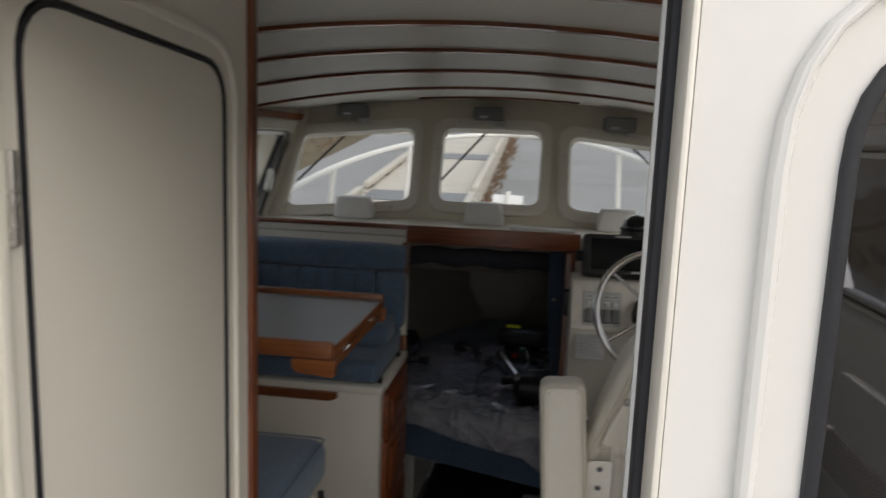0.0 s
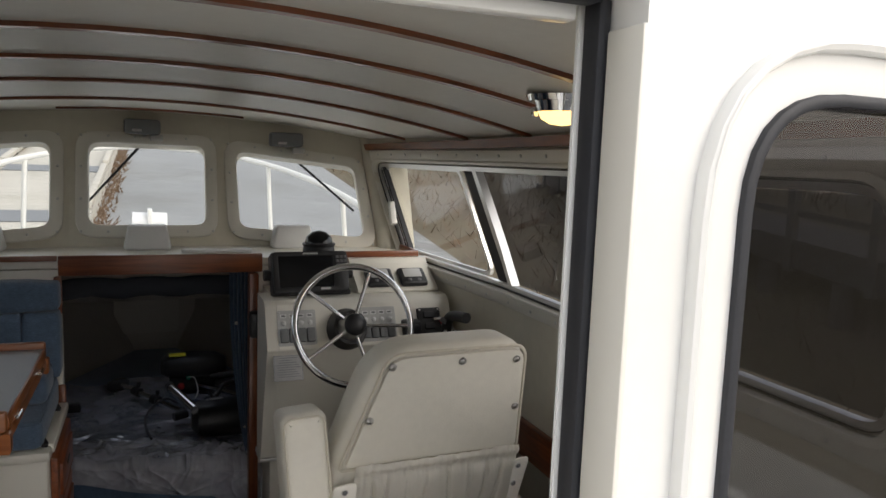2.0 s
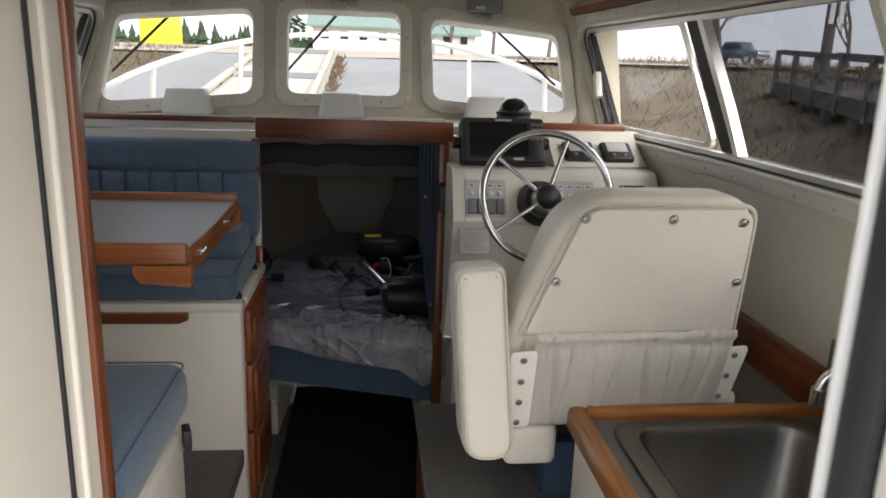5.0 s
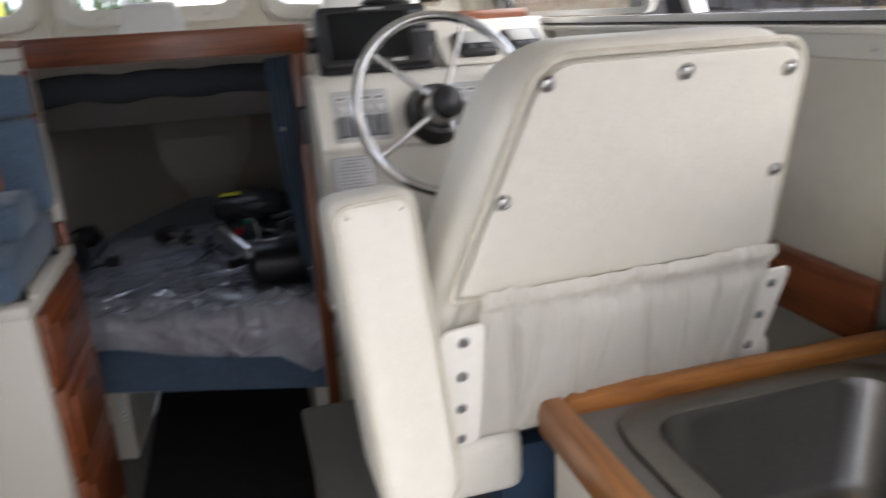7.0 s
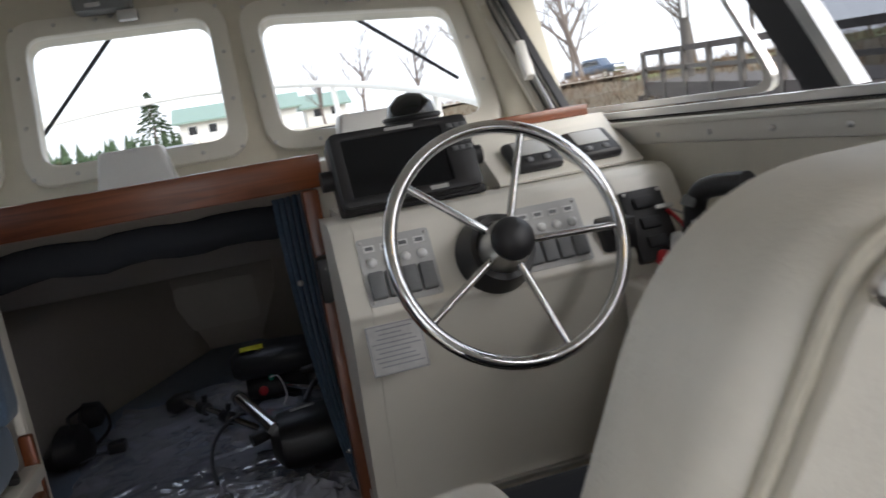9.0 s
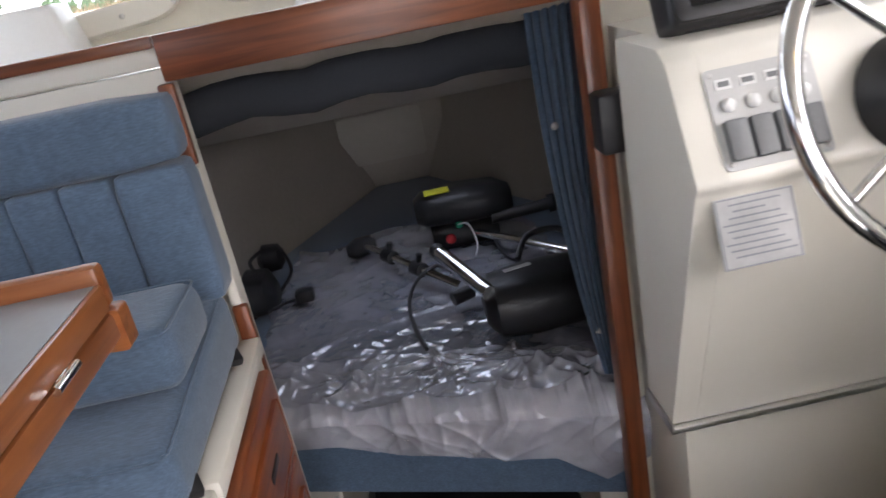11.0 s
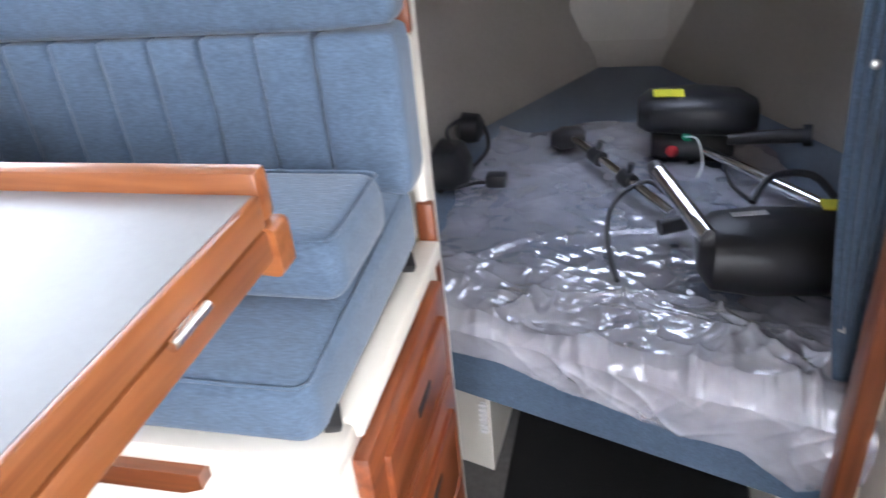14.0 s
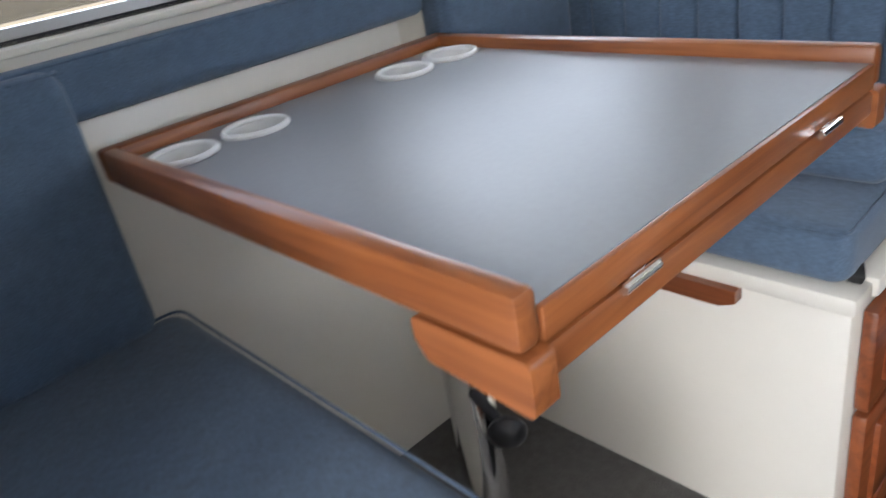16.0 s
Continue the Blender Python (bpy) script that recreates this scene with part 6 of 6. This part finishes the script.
def strip(x0, x1, y0, y1, lift, nx, ny, bm=None):
    bm = bm or bmesh.new()
    g = [[bm.verts.new((x0 + (x1 - x0) * i / nx, y0 + (y1 - y0) * j / ny, ground_height(x0 + (x1 - x0) * i / nx, y0 + (y1 - y0) * j / ny) + lift)) for i in range(nx + 1)] for j in range(ny + 1)]
    for j in range(ny):
        for i in range(nx):
            bm.faces.new((g[j][i], g[j][i + 1], g[j + 1][i + 1], g[j + 1][i]))
    return bm


single("ramp", strip(-5.6, 4.4, -30, 24, 0.012, 4, 54), ASPHALT, "wet grey concrete launching ramp", "ramp", kind="structure")
single("lawn", strip(12.4, 42, 3, 24, 0.035, 10, 14), GRASS, "short green winter lawn on top of the bank", "lawn", kind="structure")
single("verge", strip(24.1, 48, 24, 62, 0.035, 8, 16), GRASS, "green verge beside the lot", "lawn", kind="structure")
single("lot", strip(-26, 24, 24, 110, 0.02, 2, 60), LOT, "pale gravel and cracked asphalt lot", "ground", kind="structure")

# boarding dock beside the ramp, in hinged sections
for k in range(5):
    y0, y1 = -2 + 5.0 * k, 2.86 + 5.0 * k
    d = thing("dock_section", (-2.2, y0, ground_height(-2, y0)), "weathered boarding dock section with timber bull rails", "dock", "dock sections")
    z0, z1 = ground_height(-2, y0) + 0.27, ground_height(-2, y1) + 0.27
    tilt = lambda bm, y0=y0, z0=z0, sl=(z1 - z0) / (y1 - y0): [setattr(v.co, "z", v.co.z + z0 + sl * (v.co.y - y0)) for v in bm.verts] and bm
    for n_ in range(16):
        q0 = y0 + (y1 - y0) * n_ / 16
        part("plank", tilt(box(-3.20, -1.20, q0 + 0.004, q0 + (y1 - y0) / 16 - 0.004, -0.03, 0.0)), CONCRETE, d)
    part("side_beam", tilt(box(-1.205, -1.11, y0, y1, -0.30, 0.02)), CONCRETE, d, "pale side beam")
    part("side_beam", tilt(box(-3.29, -3.205, y0, y1, -0.30, 0.02)), CONCRETE, d, "pale side beam")
    for x in (-1.24, -3.26):
        part("bull_rail", tilt(box(x, x + 0.12, y0 + 0.15, y1 - 0.15, 0.06, 0.16, 0.01)), CONCRETE, d, "timber bull rail")
        for n_ in range(4):
            q0 = y0 + 0.4 + n_ * 1.3
            part("rail_block", tilt(box(x + 0.01, x + 0.11, q0, q0 + 0.18, 0.021, 0.059)), GREY_TIMBER, d)
    part("hinge_plate", tilt(box(-3.10, -1.30, y1 - 0.50, y1 + 0.35, 0.004, 0.016)), GREY_PLASTIC, d, "dark grey hinge plate")

# bow rail
def rail_point(s, t):
    """t from 0 (by the windscreen) to 1 (at the stem)."""
    y = 3.45 + 1.92 * t
    return Vector((AXIS + s * 1.10 * math.sqrt(max(0.0, 1 - t ** 2.0)) * (1 - 0.08 * t), y, 1.33 + 0.38 * t ** 0.9))


r = thing("bow_rail", (AXIS, 4.4, 1.1), "white tubular bow rail round the foredeck", "rail")
pts = [rail_point(-1, i / 14) for i in range(15)] + [rail_point(1, 1 - i / 14) for i in range(1, 15)]
part("top_rail", tube(smooth_path(pts, 2), 0.017, 10), ALU, r, "white top rail")
for s in (-1, 1):
    for t_ in (0.04, 0.34, 0.74):
        p = rail_point(s, t_)
        part("stanchion", rod((p.x + s * 0.02, p.y - 0.05, 1.06), p, 0.014, 0.014, 10), ALU, r, "white stanchion")
a = thing("anchor_windlass", (-0.19, 5.05, 1.1), "white anchor roller and windlass on the foredeck", "windlass")
part("base", box(-0.25, -0.13, 4.95, 5.25, 1.116, 1.16, 0.012), ALU, a)
for x in (-0.245, -0.135):
    part("cheek", rod((x - 0.05, 5.08, 1.225), (x + 0.05, 5.08, 1.225), 0.065, 0.06, 20), WHITE_PLASTIC, a, "white drum")
part("post", box(-0.205, -0.175, 5.0, 5.14, 1.16, 1.31, 0.006), ALU, a)

# raised timber walkway along the starboard bank
w = thing("timber_walkway", (6.5, 8, 0), "dark weathered timber walkway with post-and-rail fence", "walkway")
def way(t_, dz=0.0, dx=0.0):
    return Vector((5.6 + 4.4 * t_ + dx, 1.0 + 17.0 * t_, 0.28 + 0.80 * t_ + dz))
def beam(t0, t1, z0, z1, dx, wd):
    bm = bmesh.new()
    a0, a1 = way(t0), way(t1)
    vs = [bm.verts.new((a.x + dx + o, a.y, a.z + z)) for a in (a0, a1) for o in (0, wd) for z in (z0, z1)]
    for f in ((0, 1, 3, 2), (4, 6, 7, 5), (0, 4, 5, 1), (2, 3, 7, 6), (0, 2, 6, 4), (1, 5, 7, 3)):
        bm.faces.new([vs[k] for k in f])
    return bm
for t0 in range(4):
    part("deck_beam", beam(t0 / 4, t0 / 4 + 0.248, 0.0, 0.30, 0, 0.12), TARRED, w, "heavy dark beam")
    part("top_rail", beam(t0 / 4, t0 / 4 + 0.249, 0.98, 1.10, 0.02, 0.10), TARRED, w)
    part("mid_rail", beam(t0 / 4, t0 / 4 + 0.249, 0.62, 0.70, 0.03, 0.06), GREY_TIMBER, w)
    part("deck", beam(t0 / 4, t0 / 4 + 0.249, 0.30, 0.34, 0, 1.6), TARRED, w)
    part("far_rail", beam(t0 / 4, t0 / 4 + 0.249, 0.98, 1.08, 1.5, 0.08), GREY_TIMBER, w)
for k in range(13):
    p = way(k / 12)
    part("post", box(p.x - 0.05, p.x + 0.05, p.y - 0.05, p.y + 0.05, p.z - 0.05, p.z + 1.08, 0.0), GREY_TIMBER, w)
    part("pile", rod((p.x + 0.10, p.y + 0.4, ground_height(p.x, p.y) - 0.3), (p.x + 0.10, p.y + 0.4, p.z + 0.02), 0.13, 0.12, 10), TARRED, w)


def bare_tree(seed, at, h):
    rnd = random.Random(seed)
    t = thing("bare_tree", at, "leafless winter tree on the bank", "tree", "bare trees")
    bm, tw = bmesh.new(), bmesh.new()

    def limb(p, d, l, r, depth):
        pts = [p]
        for k in range(3):
            d = (d + Vector((rnd.uniform(-1, 1), rnd.uniform(-1, 1), rnd.uniform(-0.3, 0.6))) * 0.16).normalized()
            pts.append(pts[-1] + d * l / 3)
        tube(pts, r, 5 if depth < 2 else 3, bm=bm if depth < 2 else tw, radii=[r, r * 0.85, r * 0.7, r * 0.5])
        if depth < 4:
            for k in range(3 if depth else 6):
                q = pts[1 + (k % 3)] if depth else pts[0].lerp(pts[-1], 0.35 + 0.11 * k)
                a = rnd.uniform(0, math.tau)
                nd = (d * 0.75 + Vector((math.cos(a), math.sin(a), 0.25)) * 0.75).normalized()
                limb(q, nd, l * rnd.uniform(0.5, 0.68), r * 0.5, depth + 1)
    limb(Vector(at), Vector((0, 0, 1)), h * 0.55, h * 0.02, 0)
    part("trunk", bm, BARK, t, "trunk and limbs", 60)
    part("crown", tw, BARK, t, "bare twigs", 0)


for k, (x, y, h) in enumerate(((16, 50, 9), (22, 46, 10), (27, 58, 11), (40, 60, 10), (38, 44, 10), (12, 74, 10), (20, 84, 12), (42, 36, 9), (7.5, 70, 7))):
    bare_tree(k, (x, y, ground_height(x, y) - 0.1), h)


def conifer(seed, at, h, w):
    rnd = random.Random(seed)
    t = thing("conifer", at, "dark green conifer by the lot", "tree", "conifers")
    part("trunk", rod(at, (at[0], at[1], at[2] + h * 0.95), 0.14 * h / 6, 0.02), BARK, t)
    bm = bmesh.new()
    for k in range(420):
        f = rnd.random() ** 0.8
        z = at[2] + h * (0.08 + 0.92 * f)
        r = w * (1 - f) * rnd.uniform(0.25, 1.1) + 0.05
        a = rnd.uniform(0, math.tau)
        c = Vector((at[0] + r * math.cos(a), at[1] + r * math.sin(a), z - 0.15 * r))
        s_ = h * 0.055 * rnd.uniform(0.6, 1.3)
        d = Vector((math.cos(a), math.sin(a), -0.35))
        e = Vector((-math.sin(a), math.cos(a), rnd.uniform(-0.3, 0.3)))
        vs = [bm.verts.new(c - d * s_ * 0.8), bm.verts.new(c + e * s_ * 0.5 + Vector((0, 0, 0.1 * s_))), bm.verts.new(c + d * s_ * 1.1), bm.verts.new(c - e * s_ * 0.5 + Vector((0, 0, 0.1 * s_))), bm.verts.new(c + Vector((0, 0, -0.35 * s_)))]
        for q in ((0, 1, 2, 3), (0, 4, 1), (1, 4, 2), (2, 4, 3), (3, 4, 0)):
            bm.faces.new([vs[i] for i in q])
    part("crown", bm, CONIFER, t, "needled boughs", 0)


conifer(1, (-9.2, 88, 2.95), 6.4, 3.0)
bm = bmesh.new()
rnd = random.Random(5)
for k in range(190):
    x, y = -150 + 0.78 * k + rnd.uniform(-2, 2), 230 + rnd.uniform(-16, 16)
    h, z = rnd.uniform(4, 10), 3.0
    for q in range(5):
        f = q / 5
        rod((x, y, z + h * f), (x + rnd.uniform(-0.2, 0.2), y, z + h * min(1, f + 0.33)), 2.6 * (1 - f) * rnd.uniform(0.7, 1.3), 0.05, 7, bm)
single("far_woods", bm, CONIFER, "far line of dark conifers", "woods", kind="stuff")

# reeds and brush on the starboard bank
bm = bmesh.new()
rnd = random.Random(9)
for k in range(9000):
    x, y = rnd.uniform(4.6, 17), rnd.uniform(3, 34)
    if rnd.random() < 0.3:
        x, y = rnd.uniform(-12, -6), rnd.uniform(8, 30)
    z = ground_height(x, y) - 0.05
    h = rnd.uniform(0.08, 0.36) * (1 + 0.8 * max(0.0, min(1.0, (x - 7.5) / 4)))
    a = rnd.uniform(0, math.tau)
    d = Vector((math.cos(a), math.sin(a), 0)) * 0.016
    tip = Vector((x + rnd.uniform(-0.3, 0.3), y + rnd.uniform(-0.3, 0.3), z + h))
    bm.faces.new((bm.verts.new(Vector((x, y, z)) - d), bm.verts.new(Vector((x, y, z)) + d), bm.verts.new(tip)))
single("dry_reeds", bm, REED, "dry brown reeds and brush on the banks", "reeds", kind="stuff", smooth=0)
bm = bmesh.new()
for k in range(700):
    x, y = rnd.gauss(-1.0, 0.10), rnd.uniform(6, 24)
    z = ground_height(x, y)
    h = rnd.uniform(0.05, 0.2)
    tip = Vector((x + rnd.uniform(-0.12, 0.16), y + rnd.uniform(-0.1, 0.1), z + h))
    bm.faces.new((bm.verts.new((x - 0.02, y, z)), bm.verts.new((x + 0.02, y, z)), bm.verts.new(tip)))
single("dock_weeds", bm, REED, "dry weeds along the foot of the dock", "weeds", kind="stuff", smooth=0)


def building(at, wid, dep, hgt):
    x, y, z = at
    b = thing("lot_building", at, "low white building with a green metal roof", "building", "buildings by the lot")
    part("wall", box(x, x + wid, y, y + dep, z, z + hgt), SIDING, b)
    bm = bmesh.new()
    e = 0.7
    vs = [bm.verts.new(q) for q in ((x - e, y - e, z + hgt - 0.05), (x + wid + e, y - e, z + hgt - 0.05), (x + wid + e, y + dep / 2, z + hgt + 1.7), (x - e, y + dep / 2, z + hgt + 1.7), (x + wid + e, y + dep + e, z + hgt - 0.05), (x - e, y + dep + e, z + hgt - 0.05))]
    for f in ((0, 1, 2, 3), (3, 2, 4, 5), (0, 3, 5), (1, 4, 2), (0, 5, 4, 1)):
        bm.faces.new([vs[k] for k in f])
    rf = part("roof", bm, ROOF_GREEN, b, "green metal roof", 0)
    for k in range(int(wid / 0.6)):
        q = x + 0.6 * k
        part("roof_seam", tube([(q, y - e, z + hgt - 0.03), (q, y + dep / 2, z + hgt + 1.73)], 0.035, 4), ROOF_GREEN, rf)
    part("fascia", box(x - e, x + wid + e, y - e - 0.06, y - e, z + hgt - 0.22, z + hgt), ROOF_GREEN, b)
    for k in range(int(wid / 2.2)):
        q = x + 0.9 + 2.2 * k
        wi = part("window", box(q, q + 0.9, y - 0.05, y - 0.01, z + 1.2, z + 2.1), SCREEN, b, "dark window")
        part("frame", box(q - 0.08, q + 0.98, y - 0.04, y - 0.005, z + 1.12, z + 2.18), WHITE_PLASTIC, wi)


building((-6.6, 88, 2.9), 13, 6, 2.7)
building((8.0, 94, 2.95), 5, 6, 2.4)
c = thing("yellow_container", (-20, 70, 2.6), "bright yellow skip container on the grass", "container")
part("body", box(-20.5, -17.5, 70, 73, 2.5, 5.3, 0.05), YELLOW, c)
part("lid", box(-20.6, -17.4, 69.9, 73.1, 5.31, 5.45, 0.03), YELLOW, c)

# pickup truck on the road
TRUCK_X = 31.0
T = pose(TRUCK_X, 62, ground_height(TRUCK_X, 62) + 0.02, 0, 0, -62)
t = thing("pickup_truck", (TRUCK_X, 62, ground_height(TRUCK_X, 62)), "dark blue pickup truck parked on the road", "truck")
part("body", turned(box(-2.7, 2.7, -0.95, 0.95, 0.5, 1.15, 0.12, 3), T), TRUCK_BLUE, t)
bm = box(-1.0, 1.35, -0.85, 0.85, 1.10, 1.85, 0.1, 2)
for v in bm.verts:
    if v.co.z > 1.5:
        v.co.x = 0.15 + (v.co.x - 0.15) * 0.72
        v.co.y *= 0.88
part("cab", turned(bm, T), TRUCK_BLUE, t)
bm = box(-0.80, 1.15, -0.872, 0.872, 1.25, 1.68, 0.05, 2)
for v in bm.verts:
    if v.co.z > 1.45:
        v.co.x = 0.15 + (v.co.x - 0.15) * 0.80
        v.co.y *= 0.93
part("side_windows", turned(bm, T), SCREEN, t, "dark glass")
part("grille", turned(box(2.68, 2.76, -0.85, 0.85, 0.62, 1.05, 0.04), T), CHROME, t, "bright chrome grille and bumper")
part("bumper", turned(box(2.66, 2.86, -0.95, 0.95, 0.40, 0.60, 0.06), T), CHROME, t)
for x in (-1.75, 1.75):
    for y in (-0.98, 0.74):
        wh = part("wheel", turned(rod((x, y, 0.40), (x, y + 0.24, 0.40), 0.40, 0.40, 20), T), RUBBER, t, "black tyre")
        part("rim", turned(rod((x, y - 0.005 if y < 0 else y + 0.12, 0.40), (x, y + 0.12 if y < 0 else y + 0.245, 0.40), 0.23, 0.23, 14), T), STEEL, wh)

# notice board and sign post on the bank
s = thing("notice_sign", (12.9, 17.5, 2.0), "white notice sign on a post, its words too small to read", "sign")
part("post", box(12.86, 12.94, 17.52, 17.6, 1.6, 4.1), GREY_TIMBER, s)
sb = part("board", box(12.55, 13.25, 17.46, 17.51, 3.15, 4.05, 0.01), WHITE_PLASTIC, s)
for k in range(6):
    part("print_line", box(12.66 + 0.03 * (k % 2), 13.14 - 0.05 * (k % 3), 17.448, 17.456, 3.90 - 0.12 * k, 3.96 - 0.12 * k), PRINT, sb)
p = thing("marker_pile", (10.6, 17.0, 1.5), "timber pile with white marker boards", "post")
part("pile", rod((10.6, 17.0, 1.2), (10.6, 17.0, 4.2), 0.13, 0.12, 12), GREY_TIMBER, p)
for dx in (-0.17, 0.06):
    part("marker", box(10.6 + dx, 10.71 + dx, 16.80, 16.83, 2.75, 3.35), WHITE_PLASTIC, p, "white board")
